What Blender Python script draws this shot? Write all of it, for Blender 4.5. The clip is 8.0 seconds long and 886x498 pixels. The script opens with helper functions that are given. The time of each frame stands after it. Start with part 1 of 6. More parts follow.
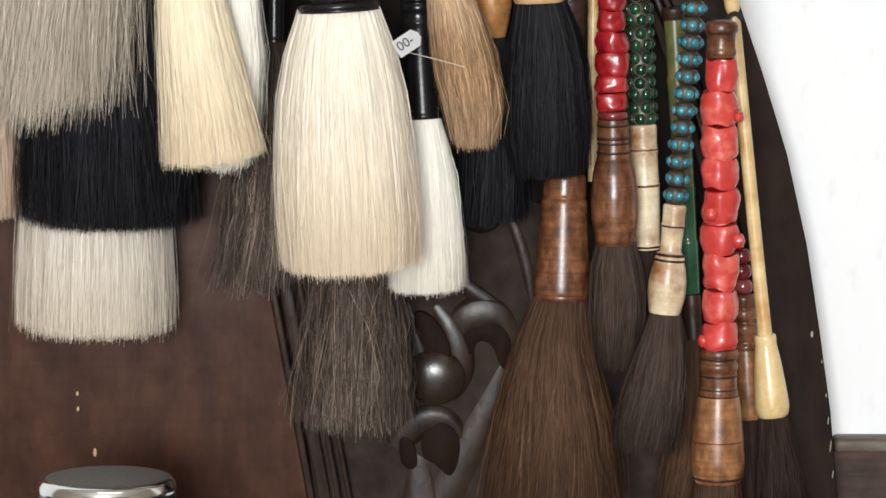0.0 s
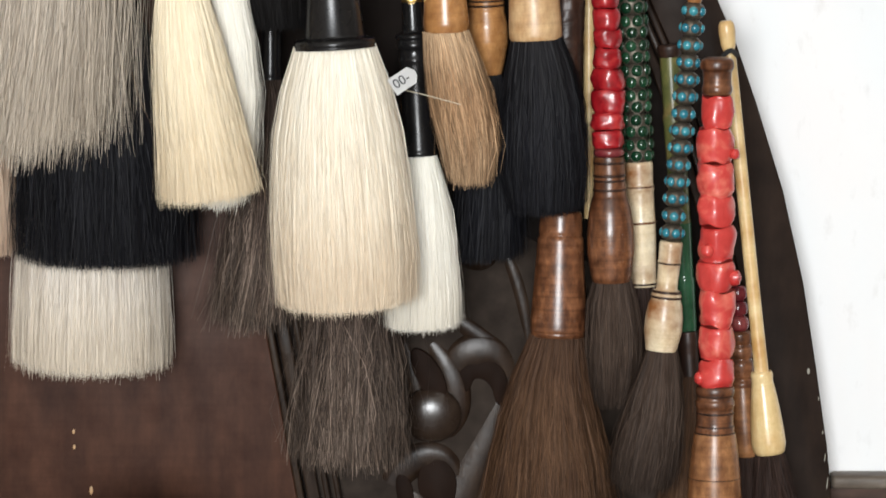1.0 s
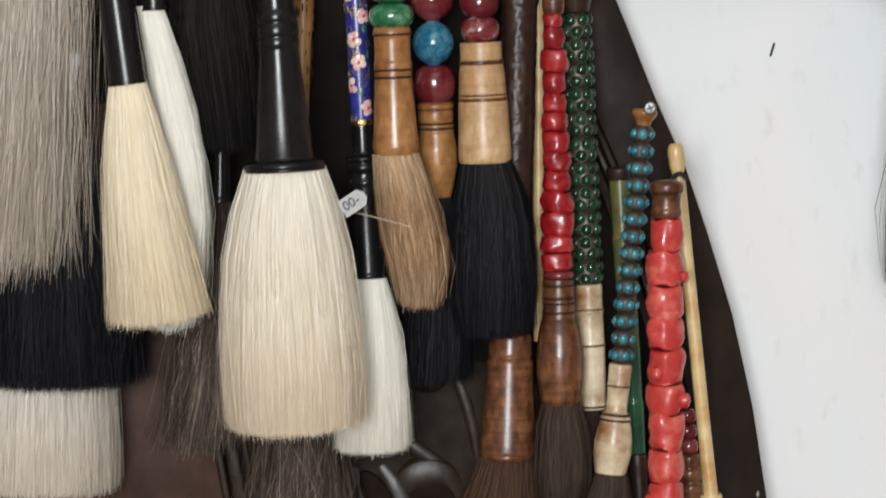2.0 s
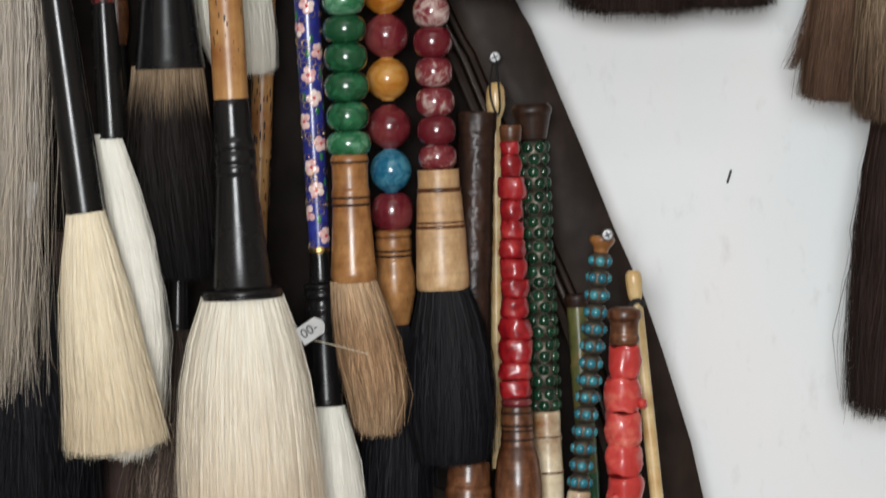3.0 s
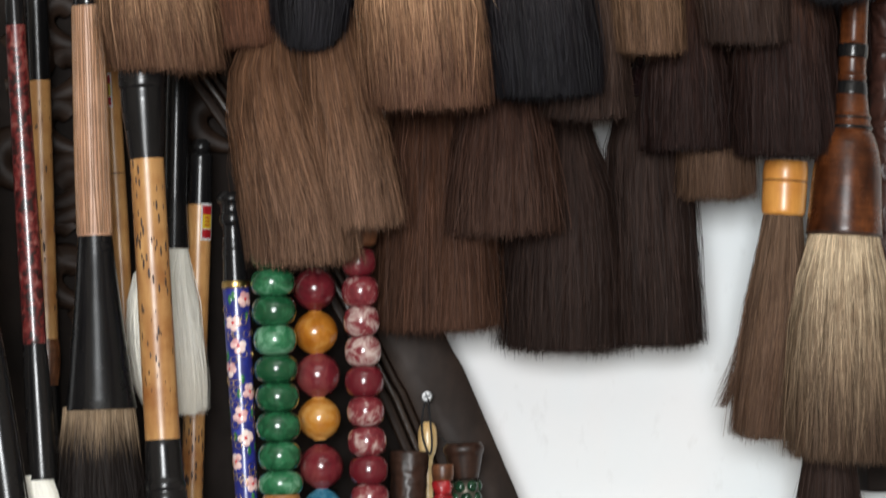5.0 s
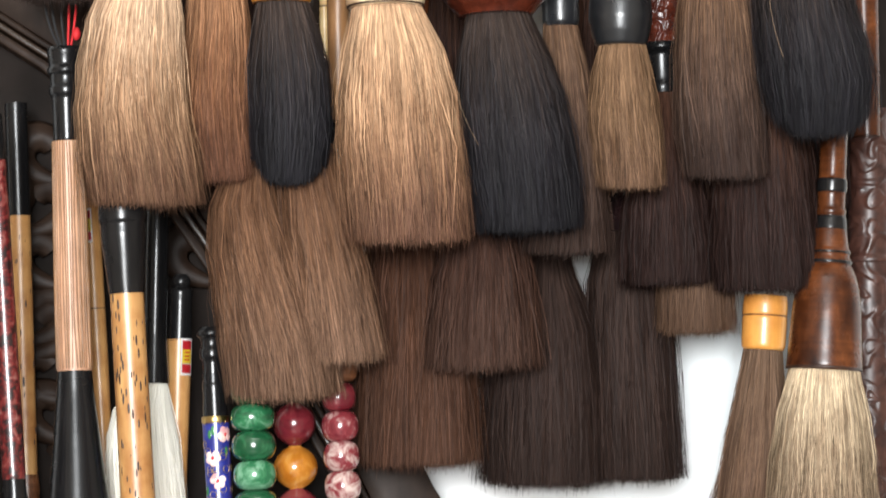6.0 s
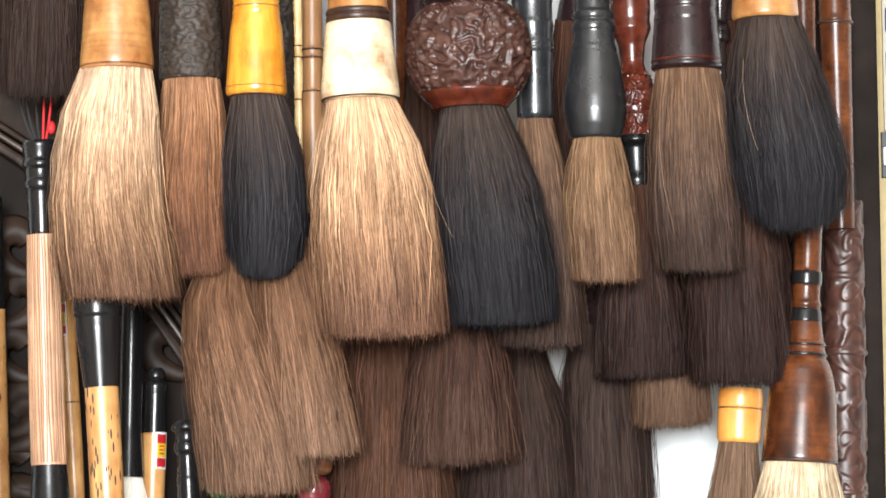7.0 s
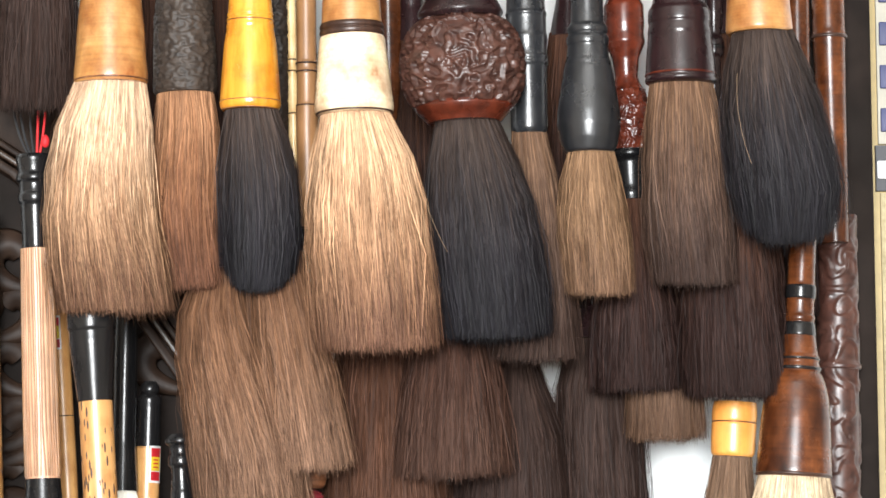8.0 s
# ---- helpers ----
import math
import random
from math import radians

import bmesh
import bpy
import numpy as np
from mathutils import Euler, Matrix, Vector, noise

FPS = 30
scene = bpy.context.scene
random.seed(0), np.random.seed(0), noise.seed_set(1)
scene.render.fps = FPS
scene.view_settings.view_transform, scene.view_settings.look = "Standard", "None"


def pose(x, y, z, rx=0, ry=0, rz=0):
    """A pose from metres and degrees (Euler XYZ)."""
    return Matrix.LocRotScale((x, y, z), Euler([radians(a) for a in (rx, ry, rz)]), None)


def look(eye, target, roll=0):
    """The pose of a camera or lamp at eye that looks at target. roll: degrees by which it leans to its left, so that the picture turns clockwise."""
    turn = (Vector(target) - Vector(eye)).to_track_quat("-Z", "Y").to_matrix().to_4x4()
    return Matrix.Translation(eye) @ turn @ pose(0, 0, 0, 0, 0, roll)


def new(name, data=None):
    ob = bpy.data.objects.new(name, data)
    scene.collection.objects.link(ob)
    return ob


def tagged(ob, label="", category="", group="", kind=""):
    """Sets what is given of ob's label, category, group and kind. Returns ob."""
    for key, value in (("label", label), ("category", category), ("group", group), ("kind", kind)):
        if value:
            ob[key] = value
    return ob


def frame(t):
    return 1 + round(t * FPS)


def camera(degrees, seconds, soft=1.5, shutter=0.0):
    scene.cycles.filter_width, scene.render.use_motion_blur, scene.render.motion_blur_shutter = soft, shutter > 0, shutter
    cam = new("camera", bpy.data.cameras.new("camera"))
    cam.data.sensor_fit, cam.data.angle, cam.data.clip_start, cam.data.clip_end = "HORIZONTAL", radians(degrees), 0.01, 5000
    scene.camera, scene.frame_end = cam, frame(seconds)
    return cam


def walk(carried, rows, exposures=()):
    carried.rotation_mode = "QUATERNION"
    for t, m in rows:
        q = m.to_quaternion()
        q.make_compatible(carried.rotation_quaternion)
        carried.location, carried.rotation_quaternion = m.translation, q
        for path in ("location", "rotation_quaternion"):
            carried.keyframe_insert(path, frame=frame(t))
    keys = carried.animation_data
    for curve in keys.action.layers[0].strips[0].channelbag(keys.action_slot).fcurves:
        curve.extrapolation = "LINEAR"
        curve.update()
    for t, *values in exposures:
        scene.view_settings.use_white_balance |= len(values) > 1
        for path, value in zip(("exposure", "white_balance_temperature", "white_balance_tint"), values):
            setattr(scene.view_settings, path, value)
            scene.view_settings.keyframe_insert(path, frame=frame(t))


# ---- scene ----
# ---------------------------------------------------------------- camera: stands on one spot and tilts upwards
cam = camera(14.0, 8.0, soft=1.6, shutter=0.5)
EYE = (0.0, 0.0, 1.45)
ROWS = [
    (0.0, 1.532, -7.167, 0.005),
    (0.5, 1.517, -7.030, -0.030),
    (1.0, 1.465, -6.574, 0.068),
    (1.5, 1.142, -5.697, 0.079),
    (1.7, 0.953, -5.255, 0.008),
    (2.8, 0.099, -3.055, -0.093),
    (3.0, 0.000, -2.610, 0.000),
    (3.5, -0.234, -1.341, 0.040),
    (4.0, -0.522, -0.037, 0.074),
    (4.5, -0.841, 1.383, 0.135),
    (5.0, -1.079, 2.772, 0.249),
    (5.2, -1.152, 3.294, 0.158),
    (6.3, -1.521, 5.398, 0.393),
    (6.5, -1.619, 5.714, 0.410),
    (7.0, -1.779, 6.386, 0.429),
    (7.5, -1.826, 6.607, 0.446),
    (8.0, -1.874, 6.602, 0.437),
]
EXPOSURES = [(0.0, 0.46), (1.0, 0.44), (1.5, 0.24), (2.8, -0.03), (4.0, 0.05), (4.5, 0.1), (5.0, 0.3), (6.4, 1.46), (7.0, 1.68), (8.0, 1.71)]
walk(cam, [(t, pose(*EYE, 90 + pitch, roll, yaw)) for t, yaw, pitch, roll in ROWS], EXPOSURES)

# ---------------------------------------------------------------- light
WINDOW_POWER, TUBE_POWER = 119.0, 2.4
world = bpy.data.worlds.new("sky")
scene.world = world
world.use_nodes = True
sky = world.node_tree.nodes.new("ShaderNodeTexSky")
sky.sky_type, sky.sun_disc = "NISHITA", False
sky.sun_elevation, sky.sun_rotation = radians(40), radians(200)
world.node_tree.links.new(sky.outputs[0], world.node_tree.nodes["Background"].inputs[0])
world.node_tree.nodes["Background"].inputs[1].default_value = 0.1


def area_lamp(name, eye, target, sx, sy, power, colour):
    data = bpy.data.lights.new(name, "AREA")
    data.shape, data.size, data.size_y, data.energy, data.color = "RECTANGLE", sx, sy, power, colour
    ob = new(name, data)
    ob.matrix_world = look(eye, target)
    return ob


area_lamp("window_daylight", (-0.25, -2.18, 1.66), (-0.1, 1.8, 1.45), 0.95, 0.75, WINDOW_POWER, (0.95, 0.98, 1.0))


# ---------------------------------------------------------------- materials
def mat(name, rough=0.5, metal=0.0, coat=0.0, spec=0.5):
    m = bpy.data.materials.new(name)
    m.use_nodes = True
    b = m.node_tree.nodes["Principled BSDF"]
    b.inputs["Roughness"].default_value, b.inputs["Metallic"].default_value = rough, metal
    b.inputs["Coat Weight"].default_value, b.inputs["Coat Roughness"].default_value = coat, 0.12
    b.inputs["Specular IOR Level"].default_value = spec
    return m, m.node_tree.nodes, m.node_tree.links, b


def ramp(nodes, stops):
    r = nodes.new("ShaderNodeValToRGB")
    while len(r.color_ramp.elements) < len(stops):
        r.color_ramp.elements.new(0.5)
    for e, (p, c) in zip(r.color_ramp.elements, stops):
        e.position, e.color = p, (*c, 1)
    return r


def noise_node(nodes, links, scale, detail=4.0, stretch=(1, 1, 1), coord="Object", rough=0.6):
    tc, mp, n = nodes.new("ShaderNodeTexCoord"), nodes.new("ShaderNodeMapping"), nodes.new("ShaderNodeTexNoise")
    mp.inputs["Scale"].default_value = stretch
    n.inputs["Scale"].default_value, n.inputs["Detail"].default_value, n.inputs["Roughness"].default_value = scale, detail, rough
    links.new(tc.outputs[coord], mp.inputs[0])
    links.new(mp.outputs[0], n.inputs["Vector"])
    return n


def bump(nodes, links, b, height, strength, dist):
    u = nodes.new("ShaderNodeBump")
    u.inputs["Strength"].default_value, u.inputs["Distance"].default_value = strength, dist
    links.new(height, u.inputs["Height"])
    links.new(u.outputs[0], b.inputs["Normal"])


def mix(nodes, links, mode, fac, a, c):
    n = nodes.new("ShaderNodeMix")
    n.data_type, n.blend_type = "RGBA", mode
    for sock, v in ((n.inputs["Factor"], fac), (n.inputs["A"], a), (n.inputs["B"], c)):
        if isinstance(v, (int, float)):
            sock.default_value = v
        elif isinstance(v, tuple):
            sock.default_value = (*v, 1)
        else:
            links.new(v, sock)
    return n.outputs["Result"]


def grained(name, light, dark, stretch=(1, 1, 0.12), scale=260, rough=0.45, coat=0.0, relief=0.2, stain=None, spec=0.5, depth=0.0006, rings=0.0):
    """Wood, bone, horn and the like: grain along the axis, and broad stains."""
    m, nodes, links, b = mat(name, rough, 0, coat, spec)
    g = noise_node(nodes, links, scale, 5, stretch)
    r = ramp(nodes, [(0.3, dark), (0.7, light)])
    links.new(g.outputs["Fac"], r.inputs[0])
    s = noise_node(nodes, links, 55, 4)
    sr = ramp(nodes, [(0.42, (1, 1, 1)), (0.75, stain or tuple(0.7 for _ in range(3)))])
    links.new(s.outputs["Fac"], sr.inputs[0])
    links.new(mix(nodes, links, "MULTIPLY", 1.0, r.outputs[0], sr.outputs[0]), b.inputs["Base Color"])
    if rings:
        t = noise_node(nodes, links, 420, 3, (0.008, 0.008, 1.0))
        tr = ramp(nodes, [(0.36, (0.45, 0.4, 0.36)), (0.56, (1, 1, 1))])
        links.new(t.outputs["Fac"], tr.inputs[0])
        p = noise_node(nodes, links, 130, 5, rough=0.7)
        pr = ramp(nodes, [(0.36, (0.5, 0.44, 0.4)), (0.58, (1, 1, 1))])
        links.new(p.outputs["Fac"], pr.inputs[0])
        c = mix(nodes, links, "MULTIPLY", rings, b.inputs["Base Color"].links[0].from_socket, tr.outputs[0])
        links.new(mix(nodes, links, "MULTIPLY", min(1, rings * 1.2), c, pr.outputs[0]), b.inputs["Base Color"])
    rr = nodes.new("ShaderNodeMapRange")
    rr.inputs["To Min"].default_value, rr.inputs["To Max"].default_value = max(rough - 0.12, 0.05), rough + 0.15
    links.new(s.outputs["Fac"], rr.inputs["Value"])
    links.new(rr.outputs[0], b.inputs["Roughness"])
    bump(nodes, links, b, g.outputs["Fac"], relief, depth)
    return m


def hair(name, root, mid, tip, spread=0.35, rough=0.5, spec=0.35, streak=None, stops=(0.0, 0.5, 0.96), jitter=0.4, gleam=0.6):
    """Bristles: colour runs from root to tip, and differs from hair to hair; the strand layer adds painted highlights
    and gap shade.
    """
    m, nodes, links, b = mat(name, rough, 0, 0, spec)
    uv, sep = nodes.new("ShaderNodeUVMap"), nodes.new("ShaderNodeSeparateXYZ")
    uv.uv_map = "UVMap"
    links.new(uv.outputs[0], sep.inputs[0])
    r = ramp(nodes, list(zip(stops, (root, mid, tip))))
    geo = nodes.new("ShaderNodeNewGeometry")
    shift = nodes.new("ShaderNodeMath")
    shift.operation, shift.inputs[1].default_value = "MULTIPLY_ADD", jitter
    links.new(geo.outputs["Random Per Island"], shift.inputs[0])
    add = nodes.new("ShaderNodeMath")
    add.operation, add.inputs[1].default_value = "SUBTRACT", jitter / 2
    links.new(sep.outputs["Y"], shift.inputs[2])
    links.new(shift.outputs[0], add.inputs[0])
    links.new(add.outputs[0], r.inputs[0])
    # strand layer: low values paint shade between hairs, high ones highlights
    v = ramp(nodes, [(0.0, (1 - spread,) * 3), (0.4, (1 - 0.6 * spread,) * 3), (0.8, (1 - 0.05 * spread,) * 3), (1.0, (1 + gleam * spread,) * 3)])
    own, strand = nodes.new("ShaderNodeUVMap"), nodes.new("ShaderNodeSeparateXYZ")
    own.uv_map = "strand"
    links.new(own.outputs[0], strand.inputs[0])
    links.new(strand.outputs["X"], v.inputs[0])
    n = noise_node(nodes, links, 1.0, 3, (60, 3, 1), "UV")
    nr = ramp(nodes, [(0.36, streak or (0.34, 0.31, 0.29)), (0.6, (1, 1, 1))])
    links.new(n.outputs["Fac"], nr.inputs[0])
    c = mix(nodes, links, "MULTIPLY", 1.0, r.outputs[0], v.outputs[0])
    patch = noise_node(nodes, links, 150, 5, (1, 1, 0.3), rough=0.7)
    pr = ramp(nodes, [(0.34, (1 - 0.36 * spread, 1 - 0.42 * spread, 1 - 0.45 * spread)), (0.5, (1, 1, 1)), (0.7, (1 + 0.3 * spread, 1 + 0.29 * spread, 1 + 0.28 * spread))])
    links.new(patch.outputs["Fac"], pr.inputs[0])
    c = mix(nodes, links, "MULTIPLY", 1.0, c, pr.outputs[0])
    links.new(mix(nodes, links, "MULTIPLY", 0.6, c, nr.outputs[0]), b.inputs["Base Color"])
    return m


def marbled(name, a, c, e, scale=120, rough=0.12, stop=(0.35, 0.5, 0.68), each=0.25, relief=0.06):
    """Polished stone beads: clouds and veins, each bead a little different."""
    m, nodes, links, b = mat(name, rough, 0, 0.3)
    info = nodes.new("ShaderNodeObjectInfo")
    n = noise_node(nodes, links, scale, 6)
    n.noise_dimensions = "4D"
    w = nodes.new("ShaderNodeMath")
    w.operation, w.inputs[1].default_value = "MULTIPLY", 40
    links.new(info.outputs["Random"], w.inputs[0])
    links.new(w.outputs[0], n.inputs["W"])
    n.inputs["Distortion"].default_value = 0.8
    r = ramp(nodes, list(zip(stop, (a, c, e))))
    sh = nodes.new("ShaderNodeMath")
    sh.operation, sh.inputs[1].default_value = "MULTIPLY_ADD", each
    links.new(info.outputs["Random"], sh.inputs[0])
    links.new(n.outputs["Fac"], sh.inputs[2])
    sub = nodes.new("ShaderNodeMath")
    sub.operation, sub.inputs[1].default_value = "SUBTRACT", each / 2
    links.new(sh.outputs[0], sub.inputs[0])
    links.new(sub.outputs[0], r.inputs[0])
    links.new(r.outputs[0], b.inputs["Base Color"])
    bump(nodes, links, b, n.outputs["Fac"], relief, 0.0008)
    return m


M = {
    "horn": grained("black_horn", (0.012, 0.011, 0.011), (0.004, 0.004, 0.0045), rough=0.24, coat=0.0, spec=0.35, relief=0.05, scale=160),
    "greyhorn": grained("grey_horn", (0.02, 0.0205, 0.0225), (0.006, 0.0064, 0.0075), scale=120, stretch=(1, 1, 0.5), rough=0.28, coat=0.0, relief=0.35, spec=0.6),
    "purple": grained("dark_lacquered_wood", (0.022, 0.009, 0.0095), (0.008, 0.0045, 0.005), rough=0.26, coat=0.0, relief=0.08, spec=0.4),
    "redwood": grained("varnished_red_brown_wood", (0.17, 0.052, 0.0155), (0.04, 0.011, 0.0045), rough=0.26, relief=0.1, scale=110, stretch=(1, 1, 0.5), stain=(0.3, 0.22, 0.18), spec=0.35, rings=0.5),
    "brownwood": grained("varnished_brown_wood", (0.29, 0.12, 0.053), (0.085, 0.033, 0.017), stretch=(1, 1, 0.4), rough=0.3, relief=0.15, stain=(0.4, 0.32, 0.28), spec=0.45, rings=0.75),
    "nutwood": grained("worn_honey_brown_wood", (0.4, 0.19, 0.08), (0.17, 0.068, 0.027), stretch=(1, 1, 0.4), rough=0.32, relief=0.15, stain=(0.36, 0.25, 0.19), spec=0.4, rings=0.5),
    "darkwood": grained("dark_brown_wood", (0.06, 0.027, 0.017), (0.02, 0.0105, 0.0075), rough=0.38, relief=0.25, rings=0.5, spec=0.35),
    "honeywood": grained("honey_turned_wood", (0.5, 0.25, 0.092), (0.29, 0.125, 0.04), stretch=(1, 1, 0.4), rough=0.3, relief=0.12, stain=(0.62, 0.46, 0.33), rings=0.35),
    "palewood": grained("pale_turned_wood", (0.66, 0.45, 0.245), (0.47, 0.275, 0.13), stretch=(1, 1, 0.4), rough=0.4, relief=0.12, stain=(0.8, 0.66, 0.52), rings=0.3),
    "bone": grained("yellowed_bone", (0.78, 0.62, 0.345), (0.63, 0.44, 0.2), rough=0.28, relief=0.06, stain=(0.7, 0.5, 0.3), rings=0.1),
    "oldbone": grained("stained_white_bone", (0.8, 0.7, 0.51), (0.66, 0.51, 0.31), stretch=(1, 1, 0.7), rough=0.28, relief=0.06, stain=(0.34, 0.15, 0.06), scale=120, rings=0.22),
    "amber": grained("amber_yellow_bone", (0.62, 0.31, 0.04), (0.46, 0.17, 0.012), rough=0.24, coat=0.0, relief=0.04, stain=(0.7, 0.42, 0.25)),
    "orange": grained("orange_bamboo", (0.72, 0.34, 0.08), (0.55, 0.22, 0.04), rough=0.35, coat=0.1, relief=0.1, stain=(0.75, 0.6, 0.5)),
    "ochrebone": grained("ochre_bone", (0.47, 0.25, 0.09), (0.31, 0.125, 0.03), rough=0.32, relief=0.06, stain=(0.5, 0.26, 0.13), scale=90, stretch=(1, 1, 0.6), rings=0.35),
    "bamboo": grained("plain_bamboo", (0.52, 0.29, 0.11), (0.34, 0.16, 0.052), rough=0.34, relief=0.12, scale=200, stain=(0.6, 0.42, 0.3)),
    "brownbamboo": grained("brown_bamboo", (0.3, 0.15, 0.065), (0.17, 0.08, 0.03), rough=0.38, relief=0.12),
    "plywood": grained("red_brown_varnished_panel", (0.08, 0.0335, 0.0192), (0.044, 0.0185, 0.0112), stretch=(1, 1, 0.25), scale=110, rough=0.5, relief=0.15, stain=(0.6, 0.52, 0.47), spec=0.16, rings=0.15),
    "board": grained("dark_varnished_board", (0.03, 0.018, 0.0125), (0.013, 0.0078, 0.0056), stretch=(1, 1, 0.3), scale=60, rough=0.42, relief=0.06, stain=(0.6, 0.56, 0.52), spec=0.07),
    "carving": grained("dusty_dark_carving", (0.044, 0.0275, 0.018), (0.015, 0.0088, 0.006), stretch=(1, 1, 0.6), scale=110, rough=0.3, relief=0.4, stain=(0.5, 0.38, 0.32), spec=0.2),
    "bosswood": grained("polished_dark_wood", (0.044, 0.029, 0.02), (0.018, 0.011, 0.0078), stretch=(1, 1, 0.6), scale=70, rough=0.24, relief=0.35, stain=(0.5, 0.38, 0.32), spec=0.45, depth=0.001),
    # brown varnish, darkened to paint the shade inside the carving's recesses
    "hollow_shade": grained("brown_varnish_in_shade", (0.02, 0.0105, 0.007), (0.011, 0.006, 0.004), stretch=(1, 1, 0.6), scale=60, rough=0.55, relief=0.1, spec=0.04),
    "goldpale": grained("pale_gold_brocade", (0.3, 0.25, 0.13), (0.2, 0.15, 0.06), stretch=(1, 1, 1), scale=400, rough=0.55, relief=0.2),
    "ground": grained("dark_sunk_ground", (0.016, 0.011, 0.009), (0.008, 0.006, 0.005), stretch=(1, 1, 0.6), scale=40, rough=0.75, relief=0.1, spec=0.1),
    "dust": grained("dusty_grey_ground", (0.038, 0.027, 0.02), (0.02, 0.0132, 0.0095), stretch=(1, 1, 1), scale=90, rough=0.8, relief=0.2, spec=0.2),
    "redlac": grained("carved_red_brown_lacquer", (0.074, 0.03, 0.021), (0.022, 0.0085, 0.0065), stretch=(1, 1, 1), scale=180, rough=0.38, relief=0.15, spec=0.42),
    "redlac2": grained("bright_red_brown_lacquer", (0.11, 0.021, 0.0095), (0.035, 0.0075, 0.0042), stretch=(1, 1, 1), scale=180, rough=0.25, coat=0.0, relief=0.1, spec=0.35),
    "smoked": grained("carved_smoked_wood", (0.042, 0.029, 0.021), (0.0135, 0.0098, 0.008), stretch=(1, 1, 1), scale=300, rough=0.55, relief=0.4, spec=0.3),
    "red": marbled("glossy_dark_red_coral", (0.2, 0.0045, 0.008), (0.31, 0.009, 0.014), (0.44, 0.035, 0.032), 110, 0.34, relief=0.35),
    "coral": marbled("salmon_red_coral", (0.43, 0.026, 0.023), (0.54, 0.05, 0.043), (0.68, 0.19, 0.13), 120, 0.36, (0.3, 0.56, 0.82), relief=0.4),
    "jade": marbled("mottled_green_stone", (0.009, 0.062, 0.024), (0.024, 0.14, 0.058), (0.22, 0.43, 0.28), 130, 0.2, (0.36, 0.55, 0.8), 0.26),
    "quartz": marbled("mottled_red_white_stone", (0.11, 0.009, 0.015), (0.19, 0.03, 0.036), (0.52, 0.4, 0.36), 150, 0.2, (0.38, 0.54, 0.72), 0.3),
    "maroon": marbled("maroon_stone", (0.085, 0.009, 0.013), (0.14, 0.015, 0.021), (0.2, 0.045, 0.043), 90, 0.2),
    "agate": marbled("orange_agate", (0.32, 0.1, 0.01), (0.43, 0.16, 0.02), (0.55, 0.28, 0.075), 90, 0.18),
    "bluestone": marbled("blue_crackled_stone", (0.009, 0.07, 0.13), (0.015, 0.12, 0.21), (0.07, 0.23, 0.3), 200, 0.2),
    "olive": marbled("olive_mottled_stone", (0.05, 0.06, 0.02), (0.11, 0.11, 0.035), (0.2, 0.13, 0.05), 70, 0.3, each=0.1),
    "bottle": marbled("bottle_green_glaze", (0.01, 0.04, 0.02), (0.015, 0.065, 0.03), (0.03, 0.1, 0.05), 60, 0.15),
    "darkgreen": marbled("dark_green_glass", (0.004, 0.022, 0.01), (0.006, 0.034, 0.015), (0.014, 0.06, 0.028), 90, 0.12),
    "turquoise": marbled("turquoise_stone", (0.012, 0.12, 0.17), (0.02, 0.175, 0.235), (0.05, 0.26, 0.3), 160, 0.25),
    "enamel": marbled("blue_enamel", (0.018, 0.022, 0.16), (0.025, 0.035, 0.24), (0.05, 0.06, 0.34), 150, 0.3),
    "petal": marbled("pink_enamel", (0.6, 0.3, 0.3), (0.75, 0.5, 0.46), (0.82, 0.68, 0.62), 250, 0.2),
    "leaf": marbled("green_enamel", (0.015, 0.1, 0.03), (0.03, 0.15, 0.05), (0.06, 0.2, 0.08), 150, 0.18),
    "lacquer": marbled("mottled_red_black_lacquer", (0.012, 0.005, 0.005), (0.13, 0.011, 0.011), (0.3, 0.16, 0.13), 240, 0.36, (0.46, 0.56, 0.8), 0.1),
    # tufts
    "h_white": hair("white_hair", (0.9, 0.88, 0.8), (0.89, 0.86, 0.78), (0.87, 0.82, 0.72), 0.1, streak=(0.88, 0.85, 0.8)),
    "h_cream": hair("cream_hair", (0.9, 0.81, 0.63), (0.88, 0.78, 0.59), (0.85, 0.72, 0.52), 0.12, streak=(0.86, 0.79, 0.69)),
    "h_big": hair("ivory_hair", (0.9, 0.87, 0.77), (0.89, 0.81, 0.67), (0.85, 0.72, 0.55), 0.13, streak=(0.82, 0.72, 0.62)),
    "h_grey": hair("grey_white_hair", (0.7, 0.64, 0.575), (0.66, 0.585, 0.5), (0.64, 0.55, 0.44), 0.3, streak=(0.5, 0.46, 0.43)),
    "h_dusty": hair("dull_white_hair", (0.86, 0.8, 0.73), (0.85, 0.78, 0.69), (0.8, 0.71, 0.58), 0.16, streak=(0.8, 0.74, 0.68)),
    "h_flesh": hair("pinkish_cream_hair", (0.8, 0.62, 0.47), (0.8, 0.62, 0.47), (0.76, 0.56, 0.42), 0.12, streak=(0.85, 0.8, 0.75)),
    "h_black": hair("blue_black_hair", (0.0119, 0.01105, 0.01275), (0.0085, 0.0085, 0.01147), (0.00765, 0.00765, 0.01063), 0.62, 0.6, 0.16),
    "h_coarse": hair("coarse_dark_brown_hair", (0.045, 0.031, 0.024), (0.1, 0.073, 0.058), (0.185, 0.14, 0.111), 0.93, 0.6, 0.1, streak=(0.2, 0.17, 0.15), gleam=1.8),
    "h_tan": hair("tan_hair", (0.56, 0.39, 0.24), (0.42, 0.245, 0.13), (0.52, 0.35, 0.21), 0.62, 0.6, 0.1),
